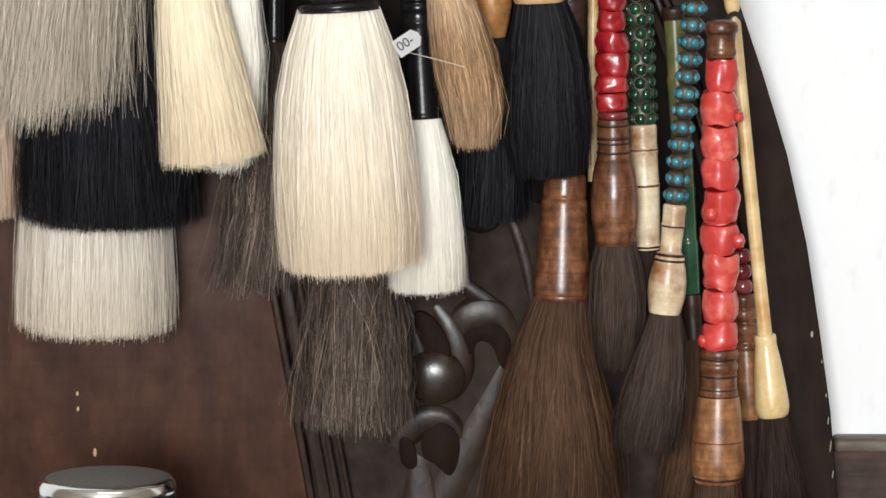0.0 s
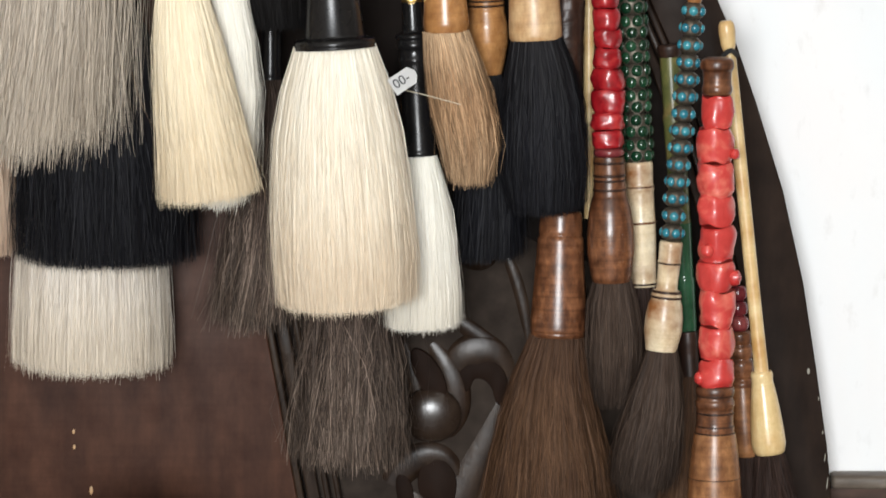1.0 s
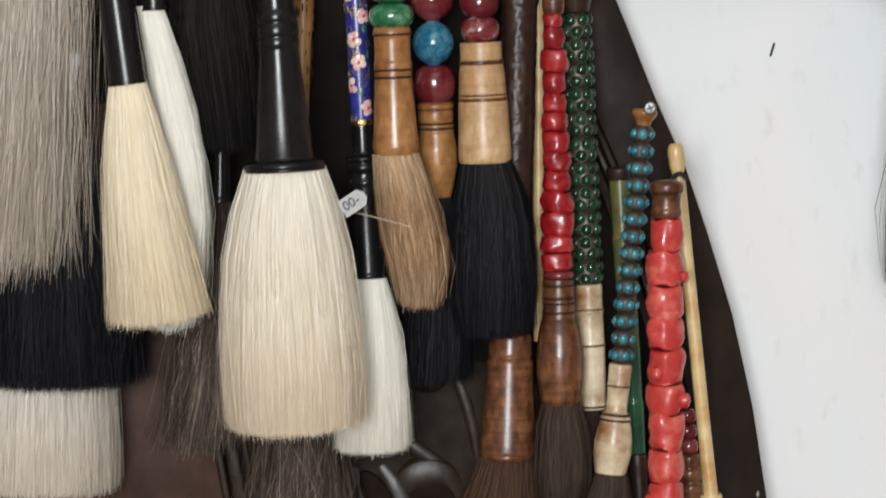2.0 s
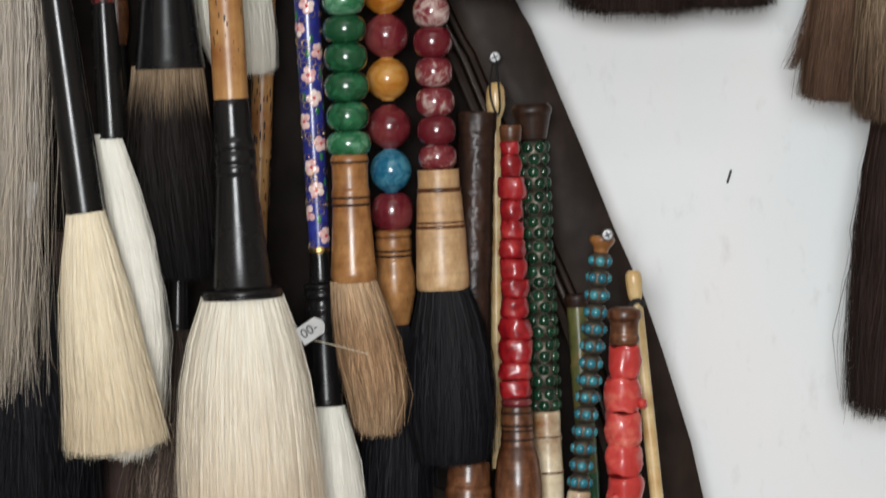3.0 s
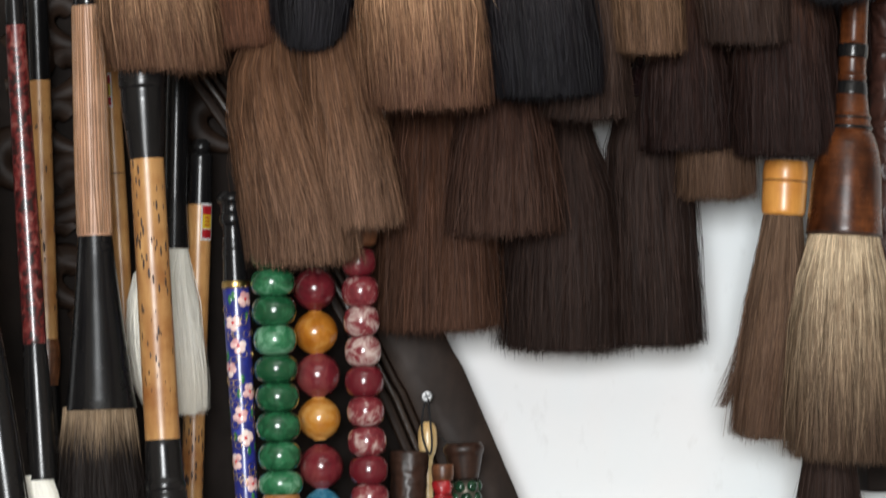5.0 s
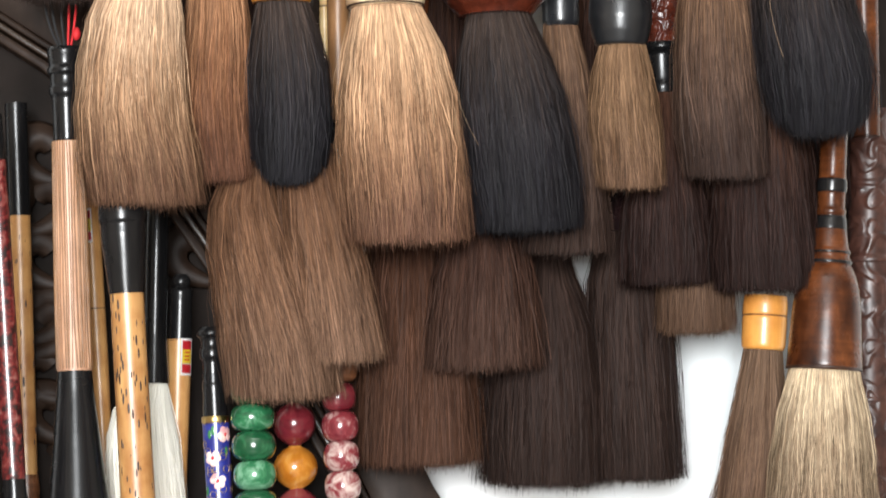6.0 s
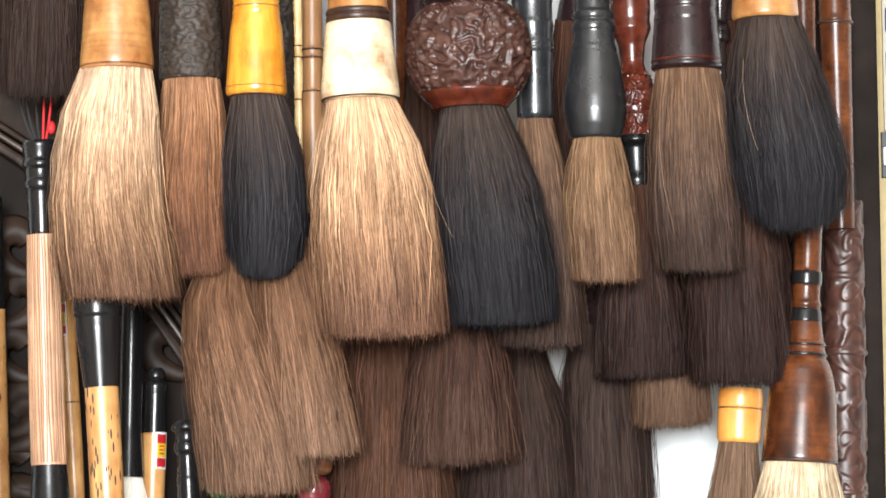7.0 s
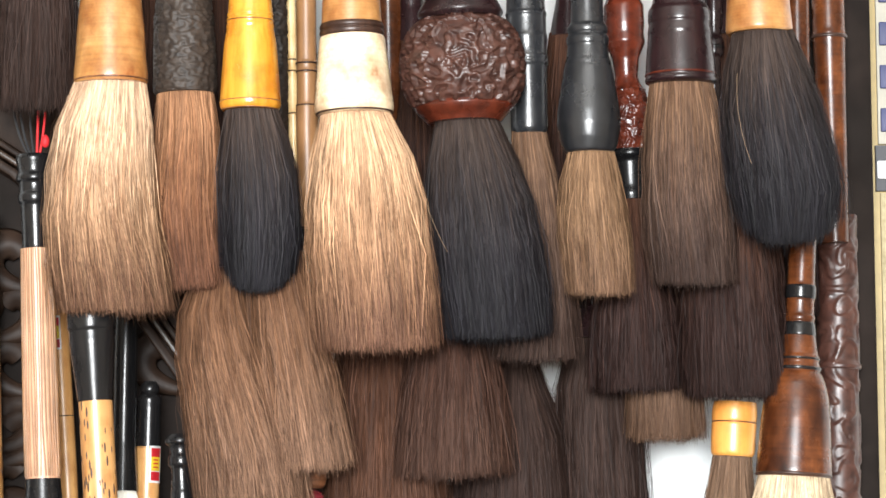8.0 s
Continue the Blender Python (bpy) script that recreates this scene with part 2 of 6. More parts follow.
    "h_umber": hair("umber_hair", (0.07125, 0.0385, 0.02384), (0.1045, 0.055, 0.02934), (0.08075, 0.04217, 0.02475), 0.65, 0.6, 0.1),
    "h_slate": hair("grey_brown_hair", (0.0612, 0.04085, 0.0308), (0.0663, 0.04465, 0.03344), (0.0459, 0.03135, 0.02376), 0.6, 0.6, 0.1),
    "h_dark": hair("dark_brown_hair", (0.03887, 0.02273, 0.01747), (0.03147, 0.01809, 0.01456), (0.03147, 0.01809, 0.01414), 0.62, 0.6, 0.1),
    "h_cocoa": hair("cocoa_brown_hair", (0.03151, 0.01462, 0.009457), (0.05222, 0.02436, 0.01645), (0.07652, 0.0398, 0.02796), 0.75, 0.6, 0.1),
    "pinkbamboo": grained("pinkish_bamboo", (0.62, 0.37, 0.24), (0.42, 0.2, 0.11), rough=0.4, relief=0.15, stretch=(1, 1, 0.05), scale=500),
    "h_fade": hair("brown_rooted_black_hair", (0.33, 0.235, 0.15), (0.017, 0.0125, 0.011), (0.0075, 0.0067, 0.0067), 0.55, 0.6, 0.1, stops=(0.03, 0.22, 0.96), jitter=0.14),
    "h_blonde": hair("blonde_hair_with_brown_tips", (0.6359, 0.4395, 0.292), (0.3836, 0.2236, 0.127), (0.1514, 0.07666, 0.04634), 0.8, 0.6, 0.1, stops=(0.1, 0.55, 0.96), jitter=0.4),
    "h_straw": hair("straw_hair_with_brown_tips", (0.5696, 0.3658, 0.2213), (0.3293, 0.1829, 0.1021), (0.1557, 0.07723, 0.04937), 0.8, 0.6, 0.1, stops=(0.1, 0.55, 0.96), jitter=0.4),
    "h_brown": hair("light_brown_hair", (0.3033, 0.1548, 0.08086), (0.1957, 0.0867, 0.04223), (0.1321, 0.05839, 0.03414), 0.75, 0.6, 0.1),
    "h_dun": hair("dun_brown_hair", (0.2085, 0.1216, 0.06699), (0.1706, 0.09855, 0.05481), (0.1611, 0.08993, 0.05394), 0.75, 0.6, 0.1),
    "h_ginger": hair("ginger_brown_hair", (0.1298, 0.06179, 0.03178), (0.1644, 0.08446, 0.04766), (0.2163, 0.1236, 0.07944), 0.8, 0.6, 0.1),
    "h_walnut": hair("walnut_brown_hair", (0.03967, 0.01627, 0.009027), (0.06877, 0.02944, 0.01648), (0.09699, 0.04647, 0.02904), 0.7, 0.6, 0.1),
    "h_smoke": hair("smoky_brown_hair", (0.1541, 0.08602, 0.04993), (0.08611, 0.05081, 0.03579), (0.04985, 0.0295, 0.0233), 0.75, 0.6, 0.1),
    "h_ink": hair("bluish_black_hair", (0.0475, 0.03172, 0.0252), (0.01813, 0.01525, 0.0174), (0.01188, 0.01098, 0.0144), 0.75, 0.6, 0.16),
    "h_rust": hair("rusty_dark_hair", (0.07261, 0.03109, 0.01755), (0.02904, 0.01471, 0.01212), (0.02593, 0.01302, 0.01086), 0.75, 0.6, 0.1),
    "h_ashen": hair("ash_cream_hair", (0.66, 0.52, 0.35), (0.27, 0.19, 0.122), (0.11, 0.068, 0.044), 0.8, 0.6, 0.1),
    "h_mouse": hair("mouse_brown_hair", (0.1425, 0.08709, 0.055), (0.133, 0.07792, 0.0495), (0.1235, 0.06967, 0.044), 0.62, 0.6, 0.1),
}


def plain(name, colour, rough=0.5, metal=0.0, coat=0.0, grime=0.15, scale=80):
    m, nodes, links, b = mat(name, rough, metal, coat)
    n = noise_node(nodes, links, scale, 5)
    r = ramp(nodes, [(0.3, tuple(c * (1 - grime) for c in colour)), (0.7, colour)])
    links.new(n.outputs["Fac"], r.inputs[0])
    links.new(r.outputs[0], b.inputs["Base Color"])
    bump(nodes, links, b, n.outputs["Fac"], 0.08, 0.0004)
    return m


M["steel"] = plain("zinc_steel", (0.3, 0.3, 0.3), 0.5, 1.0, grime=0.3, scale=600)
M["loosehair"] = plain("loose_brown_hair", (0.3, 0.2, 0.12), 0.6)
M["chrome"] = plain("polished_steel", (0.75, 0.75, 0.74), 0.16, 1.0, grime=0.06)
M["silver"] = plain("tarnished_silver", (0.14, 0.118, 0.09), 0.45, 0.6, grime=0.6, scale=500)
M["brass"] = plain("brass_wire", (0.62, 0.43, 0.16), 0.3, 1.0)
M["cord"] = plain("black_cord", (0.012, 0.012, 0.013), 0.8)
M["redcord"] = plain("red_cord", (0.55, 0.012, 0.016), 0.7)
M["thread"] = plain("pale_thread", (0.62, 0.55, 0.42), 0.7)
M["paper"] = plain("white_card", (0.82, 0.82, 0.82), 0.55, grime=0.06)
M["ink"] = plain("black_print", (0.03, 0.03, 0.035), 0.6)
M["labelred"] = plain("red_print", (0.62, 0.02, 0.03), 0.45)
M["labelyellow"] = plain("yellow_print", (0.85, 0.62, 0.03), 0.45)
M["tin"] = plain("black_tin", (0.015, 0.016, 0.02), 0.25, 0, 0.4)
M["paint"], nodes, links, b = mat("white_wall_paint", 0.6)
cloud, speck = noise_node(nodes, links, 7.0, 4, (1, 1, 0.45)), noise_node(nodes, links, 90, 5, (1, 1, 0.5))
tones = ramp(nodes, [(0.35, (0.765, 0.745, 0.738)), (0.65, (0.715, 0.76, 0.775))])
dirt = ramp(nodes, [(0.25, (0.88, 0.87, 0.86)), (0.42, (1, 1, 1))])
links.new(cloud.outputs["Fac"], tones.inputs[0])
links.new(speck.outputs["Fac"], dirt.inputs[0])
links.new(mix(nodes, links, "MULTIPLY", 1.0, tones.outputs[0], dirt.outputs[0]), b.inputs["Base Color"])
bump(nodes, links, b, speck.outputs["Fac"], 0.1, 0.0004)
M["backroom"] = plain("tan_shop_wall", (0.3, 0.25, 0.2), 0.8, grime=0.2, scale=6)
M["ceilpaint"] = plain("ceiling_paint", (0.55, 0.52, 0.47), 0.7, grime=0.05, scale=6)
M["floor"] = plain("grey_floor", (0.24, 0.22, 0.2), 0.5, grime=0.35, scale=12)
M["skirt"] = grained("dark_brown_skirting", (0.075, 0.036, 0.022), (0.026, 0.014, 0.0095), stretch=(0.15, 1, 1), scale=120, rough=0.42, relief=0.4, stain=(0.45, 0.42, 0.4), spec=0.2)
M["stone"] = grained("dusty_grey_ledge", (0.2, 0.165, 0.13), (0.06, 0.043, 0.032), stretch=(0.25, 1, 1), scale=110, rough=0.5, relief=0.4, stain=(0.5, 0.44, 0.4), spec=0.3)
M["gold"] = plain("gold_paper", (0.3, 0.21, 0.06), 0.45, grime=0.25, scale=150)
M["cream"] = plain("cream_paper", (0.3, 0.28, 0.23), 0.6)
M["navy"] = plain("navy_brocade", (0.03, 0.035, 0.1), 0.6)


# ---------------------------------------------------------------- builders (all lengths along a brush in mm)
def part(name, data, material, parent, label=""):
    ob = new(name, data)
    ob.parent = parent
    data.materials.append(material)
    return tagged(ob, label)


def mesh_of(name, bm, smooth=True, sharp=38):
    bmesh.ops.recalc_face_normals(bm, faces=bm.faces)
    for f in bm.faces:
        f.smooth = smooth
    if smooth:
        for e in bm.edges:
            if len(e.link_faces) == 2 and e.calc_face_angle(0) > radians(sharp):
                e.smooth = False
    data = bpy.data.meshes.new(name)
    bm.to_mesh(data)
    bm.free()
    return data


def softened(prof, turns=2):
    """Cuts the corners of a profile, so that its edges come out rounded."""
    for _ in range(turns):
        out = [prof[0]]
        for (a, b), (c, d) in zip(prof, prof[1:]):
            cut = min(0.25, 0.6 / max(math.hypot(c - a, d - b), 1e-6))
            out += [(a + (c - a) * cut, b + (d - b) * cut), (c - (c - a) * cut, d - (d - b) * cut)]
        prof = out + [prof[-1]]
    return prof


def lathe(name, prof, seg=36, carve=None, flat=1.0):
    """A turned solid about the local z axis, which hangs down; prof: (mm down, mm radius)."""
    bm = bmesh.new()
    rings = []
    for s, r in prof:
        ring = []
        for k in range(seg):
            a = 2 * math.pi * k / seg
            q = r + (carve(s, a, r) if carve else 0)
            ring.append(bm.verts.new((q * math.cos(a) * 0.001, flat * q * math.sin(a) * 0.001, -s * 0.001)))
        rings.append(ring)
    for a, b in zip(rings, rings[1:]):
        for k in range(seg):
            bm.faces.new((a[k], a[(k + 1) % seg], b[(k + 1) % seg], b[k]))
    bm.faces.new(rings[0][::-1])
    bm.faces.new(rings[-1])
    return mesh_of(name, bm, sharp=170 if carve else 38)


def dense(prof, step):
    out = []
    for (a, b), (c, d) in zip(prof, prof[1:]):
        n = max(1, int(math.hypot(c - a, d - b) / step))
        out += [(a + (c - a) * k / n, b + (d - b) * k / n) for k in range(n)]
    return out + [prof[-1]]


def scrollwork(depth, size, seed=0.0):
    """Carved relief: winding raised ridges with rounded crowns."""
    def carve(s, a, r):
        p = Vector((r * math.cos(a), r * math.sin(a), s)) / size + Vector((seed, seed * 2.3, 0))
        w = noise.noise_vector(p * 0.8) * 0.9
        v = noise.noise(p + w)
        step = lambda u: u * u * (3 - 2 * u)
        ridge = step(min(1.0, max(0.0, 1.9 - abs(v) * 9.0)))
        knob = step(min(1.0, max(0.0, noise.noise(p * 1.9 + Vector((7, 3, 1))) * 5 - 1.0)))
        crease = 0.22 * max(0.0, 1 - abs(v) * 22)
        return depth * (max(ridge - crease, 0.9 * knob) - 0.6)
    return carve


def brush(label, top, neck, group="brushes hanging on the wall"):
    """The empty at the top of a brush; its local z runs up the handle."""
    e = new("brush")
    up = (Vector(top) - Vector(neck)).normalized()
    side = Vector((1, 0, 0))
    side = (side - up * side.dot(up)).normalized()
    m = Matrix((side, up.cross(side), up)).transposed().to_4x4()
    m.translation = top
    e.matrix_world = m
    e.empty_display_size = 0.01
    return tagged(e, label, "brush", group)


def turned(b, name, material, prof, label="", seg=36, carve=None, round_off=True):
    prof = softened(prof) if round_off else prof
    if carve:
        prof = dense(prof, 0.55)
    return part(name, lathe(name, prof, seg, carve), M[material], b, label)


def bristles(b, material, s0, s1, radii, count, bend=(0, 0), rag=0.02, stray=0.05, width=0.24, depth=0.8, loose=0.003, wave=0.016, core=0.84, dome=0.02, cross=1.3, lock=16, gather=0.3, sway=None, twist=None, fine=None, label=""):
    """A tuft: a core and many single hairs round it. radii, sway: mm, evenly from root to tip; bend: mm to the side and forward at the tip."""
    rng = np.random.default_rng(int(abs(s0 * 131 + s1 * 17 + count * 7 + radii[1] * 1009)) % 99991)
    length = s1 - s0
    xs = np.linspace(0, 1, len(radii))
    rad = lambda a: np.interp(a, xs, radii)
    lean = lambda a: 0.35 * a + 0.65 * a * a
    swing = lambda a: bend[0] * lean(a) + (np.interp(a, np.linspace(0, 1, len(sway)), sway) if sway else 0)
    coarse = wave > 0.0155
    fine = fine or (1.35 if coarse else 1.0)
    twist = twist if twist is not None else (0.19 if coarse else 0.035)
    seg = 5 if coarse else 6
    n = int(count * fine)
    lock = lock * fine
    width = width * (0.8 if coarse else 1.0)
    strand = rng.random(n) < (0.2 if coarse else 0.1)
    core = min(core, 0.74) if coarse else core
    th = np.where(rng.random(n) < 0.72, rng.normal(-math.pi / 2, 0.85, n), rng.random(n) * 2 * math.pi)
    q = np.where(rng.random(n) < 0.8, rng.uniform(core - 0.02, 1.0, n), np.sqrt(rng.uniform(0.1, 0.95, n)))
    q = np.where(strand, rng.uniform(0.95, 1.02, n), q)
    clumps = max(8, int(n / lock))
    cid = np.empty(n, dtype=int)
    cid[np.argsort(th + rng.normal(0, 0.05, n))] = np.arange(n) * clumps // n
    mid = (np.bincount(cid, th, clumps) / np.maximum(np.bincount(cid, minlength=clumps), 1))[cid]
    ctint = rng.normal(0, 1, (clumps, 3))
    reach = 1 - np.abs(rng.normal(0, rag, n)) + ctint[cid, 0] * rag * 0.4 + 0.2 * rag + (rng.random(n) < 0.1) * rng.random(n) * 0.03 - dome * np.abs(q * np.cos(th)) ** 4
    wild = rng.random(n) < stray + 0.05 * (wave > 0.01)
    a = np.linspace(0, 1, seg + 1)[None, :] * np.minimum(reach, 1.04)[:, None]
    a[:, 0] = -0.01
    R = rad(np.clip(a, 0, 1))
    turn = th[:, None] + (mid - th)[:, None] * gather * np.clip(a, 0, 1) + (rng.normal(0, twist, n) * np.where(rng.random(n) < 0.17, 2.7, 1.0))[:, None] * (a - 0.35)
    tilt = (0.45 if coarse else 1.0) * (rng.normal(0, wave * cross, n) + (rng.random(n) < 0.03 + 0.09 * min(cross, 1.2) * (wave > 0.01)) * rng.normal(0, wave * 2.6 * cross, n))[:, None] * a * length
    drift = (ctint[cid, 1] * wave * (0.9 if coarse else 2.0) + rng.normal(0, wave, n))[:, None] * a * a * length
    beat = rng.uniform(0.9, 2.8, n)[:, None]
    curl = (rng.normal(0, 1, n) * (0.007 + 0.4 * wave + loose) * (1.5 if coarse else 1.0))[:, None] * np.sin(a * math.pi * beat + rng.uniform(-1, 1, n)[:, None]) * np.minimum(a * 3, 1) * length
    curl += ctint[cid, 1][:, None] * wave * 0.5 * np.sin(a * math.pi * (1.5 + 0.5 * ctint[cid, 0][:, None])) * length
    out = 1 + (np.abs(rng.normal(0, 0.09 + loose, n)) * wild)[:, None] * np.maximum(a, 0) ** 1.5
    x = np.cos(turn) * q[:, None] * R * out + swing(a) + drift * 0.5 + curl * 0.5 + tilt
    y = np.sin(turn) * q[:, None] * R * depth * out + bend[1] * lean(a) + 0.3 * drift
    z = -(s0 + a * length)
    w = width * (rng.uniform(0.6, 1.3, n) * np.where(strand, 1.7 if coarse else 1.2, 1.0))[:, None] * (1 - 0.55 * np.linspace(0, 1, seg + 1) ** 4)[None, :]
    roll = rng.normal(0, 0.55, n)[:, None]
    side = (-np.sin(turn) * np.cos(roll) + np.cos(turn) * np.sin(roll), np.cos(turn) * np.cos(roll) + np.sin(turn) * np.sin(roll))
    pts = np.empty((n, seg + 1, 2, 3))
    for k, sign in enumerate((-0.5, 0.5)):
        pts[:, :, k, 0] = x + side[0] * w * sign
        pts[:, :, k, 1] = y + side[1] * w * sign
        pts[:, :, k, 2] = z
    co = pts.reshape(-1, 3) * 0.001
    base = (np.arange(n) * (seg + 1) * 2)[:, None]
    i = (np.arange(seg) * 2)[None, :]
    quads = np.stack(np.broadcast_arrays(base + i, base + i + 1, base + i + 3, base + i + 2), -1).reshape(-1, 4)
    uvv = np.empty((n, seg + 1, 2, 2))
    uvv[..., 0] = (np.abs(ctint[cid, 2]) * 0.3 + rng.random(n) * 0.035)[:, None, None]
    uvv[..., 1] = np.clip(a, 0, 1)[:, :, None]
    # core
    m, rows = 40, 14
    ca = np.linspace(-0.01, 0.965 - min(rag, 0.05), rows)
    cr = rad(np.clip(ca, 0, 1)) * (core - 0.03) * (1 - loose * 4 * np.clip(ca, 0, 1))
    cr[-2:] *= 0.93
    cr[-1] *= 0.8
    ct = np.arange(m) * 2 * math.pi / m
    cx = cr[:, None] * np.cos(ct)[None] + swing(ca)[:, None]
    cy = cr[:, None] * np.sin(ct)[None] * depth + bend[1] * lean(ca)[:, None]
    cz = np.broadcast_to(-(s0 + ca * length)[:, None], cx.shape)
    cco = np.stack([cx, cy, cz], -1).reshape(-1, 3) * 0.001
    off = len(co)
    r0 = (np.arange(rows - 1) * m)[:, None]
    c0 = np.arange(m)[None]
    c1 = (c0 + 1) % m
    cq = np.stack([r0 + c0, r0 + c1, r0 + m + c1, r0 + m + c0], -1).reshape(-1, 4) + off
    cuv = np.empty((rows, m, 2))
    cuv[..., 0] = (np.abs(np.arange(m) - m / 2) / m * 2)[None]
    cuv[..., 1] = np.clip(ca, 0, 1)[:, None]
    verts = np.concatenate([co, cco])
    allq = np.concatenate([quads, cq])
    cap = off + (rows - 1) * m + np.arange(m)
    loops = np.concatenate([allq.reshape(-1), cap])
    starts = np.concatenate([np.arange(len(allq)) * 4, [len(allq) * 4]])
    data = bpy.data.meshes.new("bristles")
    data.vertices.add(len(verts))
    data.vertices.foreach_set("co", verts.reshape(-1))
    data.loops.add(len(loops))
    data.loops.foreach_set("vertex_index", loops.astype(np.int32))
    data.polygons.add(len(starts))
    data.polygons.foreach_set("loop_start", starts.astype(np.int32))
    data.polygons.foreach_set("use_smooth", np.ones(len(starts), dtype=bool))
    data.update(calc_edges=True)
    layer = data.uv_layers.new(name="UVMap")
    vuv = np.concatenate([uvv.reshape(-1, 2), cuv.reshape(-1, 2)])
    layer.data.foreach_set("uv", vuv[loops].reshape(-1))
    # coarse tufts: highlights painted on outer strands, shade on under-hairs and core
    lit_tint = np.where(strand, rng.uniform(0.5, 1.0, n), rng.uniform(0.0, 0.8, n)) if coarse else rng.random(n)
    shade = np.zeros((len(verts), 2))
    shade[:off, 0] = np.repeat(lit_tint, (seg + 1) * 2)
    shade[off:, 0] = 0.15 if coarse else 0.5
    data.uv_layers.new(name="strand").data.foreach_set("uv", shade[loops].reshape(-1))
    data.validate()
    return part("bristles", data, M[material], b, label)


def bead(b, material, s0, s1, r, style="round", seed=0, x=0.0, label=""):
    """One bead threaded on the handle, from s0 to s1 mm down."""
    h, c, seg, rows = (s1 - s0) / 2, (s0 + s1) / 2, 28, 11
    rng = random.Random(seed * 77 + 5)
    ph = rng.random() * 6
    if style == "chunk":
        h, x = h * 0.97, x + rng.uniform(-0.06, 0.06) * r
    bm = bmesh.new()
    rings = []
    power = {"round": 1.0, "squat": 0.42, "barrel": 0.3, "chunk": 0.14}[style]
    for i in range(rows):
        f = -1 + 2 * i / (rows - 1)
        f = math.sin(f * math.pi / 2)
        w = max(0.3, (1 - f * f) ** (power / 2)) if abs(f) < 1 else 0.3 if style == "round" else 0.55
        if style in ("barrel", "chunk") and abs(f) >= 1:
            w = 0.88
        ring = []
        for k in range(seg):
            a = 2 * math.pi * k / seg
            q = r * w
            z = f * h
            if style == "chunk":
                p = Vector((math.cos(a), math.sin(a), f * 0.8)) * 0.9 + Vector((seed * 3.1, ph, 0))
                q *= 1 + 0.2 * noise.noise(p * 0.8) + 0.13 * noise.noise(p * 2.1) - 0.08 * abs(noise.noise(p * 4))
                z += h * (0.3 * abs(f)) * noise.noise(Vector((math.cos(a), math.sin(a), seed * 1.7)))
            else:
                q *= 1 + 0.02 * math.sin(2 * a + ph)
            ring.append(bm.verts.new(((x + q * math.cos(a)) * 0.001, q * math.sin(a) * 0.001, -(c + z) * 0.001)))
        rings.append(ring)
    for p, o in zip(rings, rings[1:]):
        for k in range(seg):
            bm.faces.new((p[k], p[(k + 1) % seg], o[(k + 1) % seg], o[k]))
    bm.faces.new(rings[0])
    bm.faces.new(rings[-1])
    return part("bead", mesh_of("bead", bm, sharp=60), M[material], b, label)


def ball_mesh(name, r, sx=1, sy=1, sz=1, seg=12, rows=8):
    bm = bmesh.new()
    bmesh.ops.create_uvsphere(bm, u_segments=seg, v_segments=rows, radius=r * 0.001)
    bmesh.ops.scale(bm, vec=(sx, sy, sz), verts=bm.verts)
    return mesh_of(name, bm, sharp=80)


def studded(b, s0, s1, r, stud_material, band_material, lobes, stud_r, tiers=(0.0,), twist=0.0):
    """A metal bead set with rounded stones in wire collars."""
    c, h = (s0 + s1) / 2, (s1 - s0) / 2
    body = part("bead", lathe("bead", softened([(c - h, r * 0.55), (c - h * 0.7, r * 0.85), (c - h * 0.3, r * 0.92), (c + h * 0.3, r * 0.92), (c + h * 0.7, r * 0.85), (c + h, r * 0.55)]), 24), M[band_material], b, "tarnished silver bead set with stones")
    for j, tier in enumerate(tiers):
        for k in range(lobes):
            a = 2 * math.pi * (k + 0.5 * j) / lobes + twist
            ob = part("stone", stud_mesh(stud_r), M[stud_material], body)
            ob.location = (r * 0.84 * math.cos(a) * 0.001, r * 0.84 * math.sin(a) * 0.001, -(c + tier * h) * 0.001)
            ob.rotation_euler = (0, math.pi / 2, a)
            rim = part("collar", collar_mesh(stud_r), M["silver"], body)
            rim.location, rim.rotation_euler = ob.location, ob.rotation_euler
    return body


STUDS, COLLARS = {}, {}


def stud_mesh(r):
    if r not in STUDS:
        STUDS[r] = ball_mesh("stone", r, 1, 1, 0.75, 14, 8)
        STUDS[r].name = "stone"
    return STUDS[r].copy()


def ring_mesh(name, r, thick, seg=18, tube=6):
    bm = bmesh.new()
    rings = []
    for i in range(seg):
        a = 2 * math.pi * i / seg
        rings.append([bm.verts.new(((r + thick * math.cos(t)) * math.cos(a) * 0.001, (r + thick * math.cos(t)) * math.sin(a) * 0.001, thick * math.sin(t) * 0.001)) for t in (2 * math.pi * j / tube for j in range(tube))])
    for i in range(seg):
        p, o = rings[i], rings[(i + 1) % seg]
        for j in range(tube):
            bm.faces.new((p[j], p[(j + 1) % tube], o[(j + 1) % tube], o[j]))
    return mesh_of(name, bm, sharp=80)


def collar_mesh(r):
    if r not in COLLARS:
        COLLARS[r] = ring_mesh("collar", r * 1.02, 0.22)
    return COLLARS[r].copy()


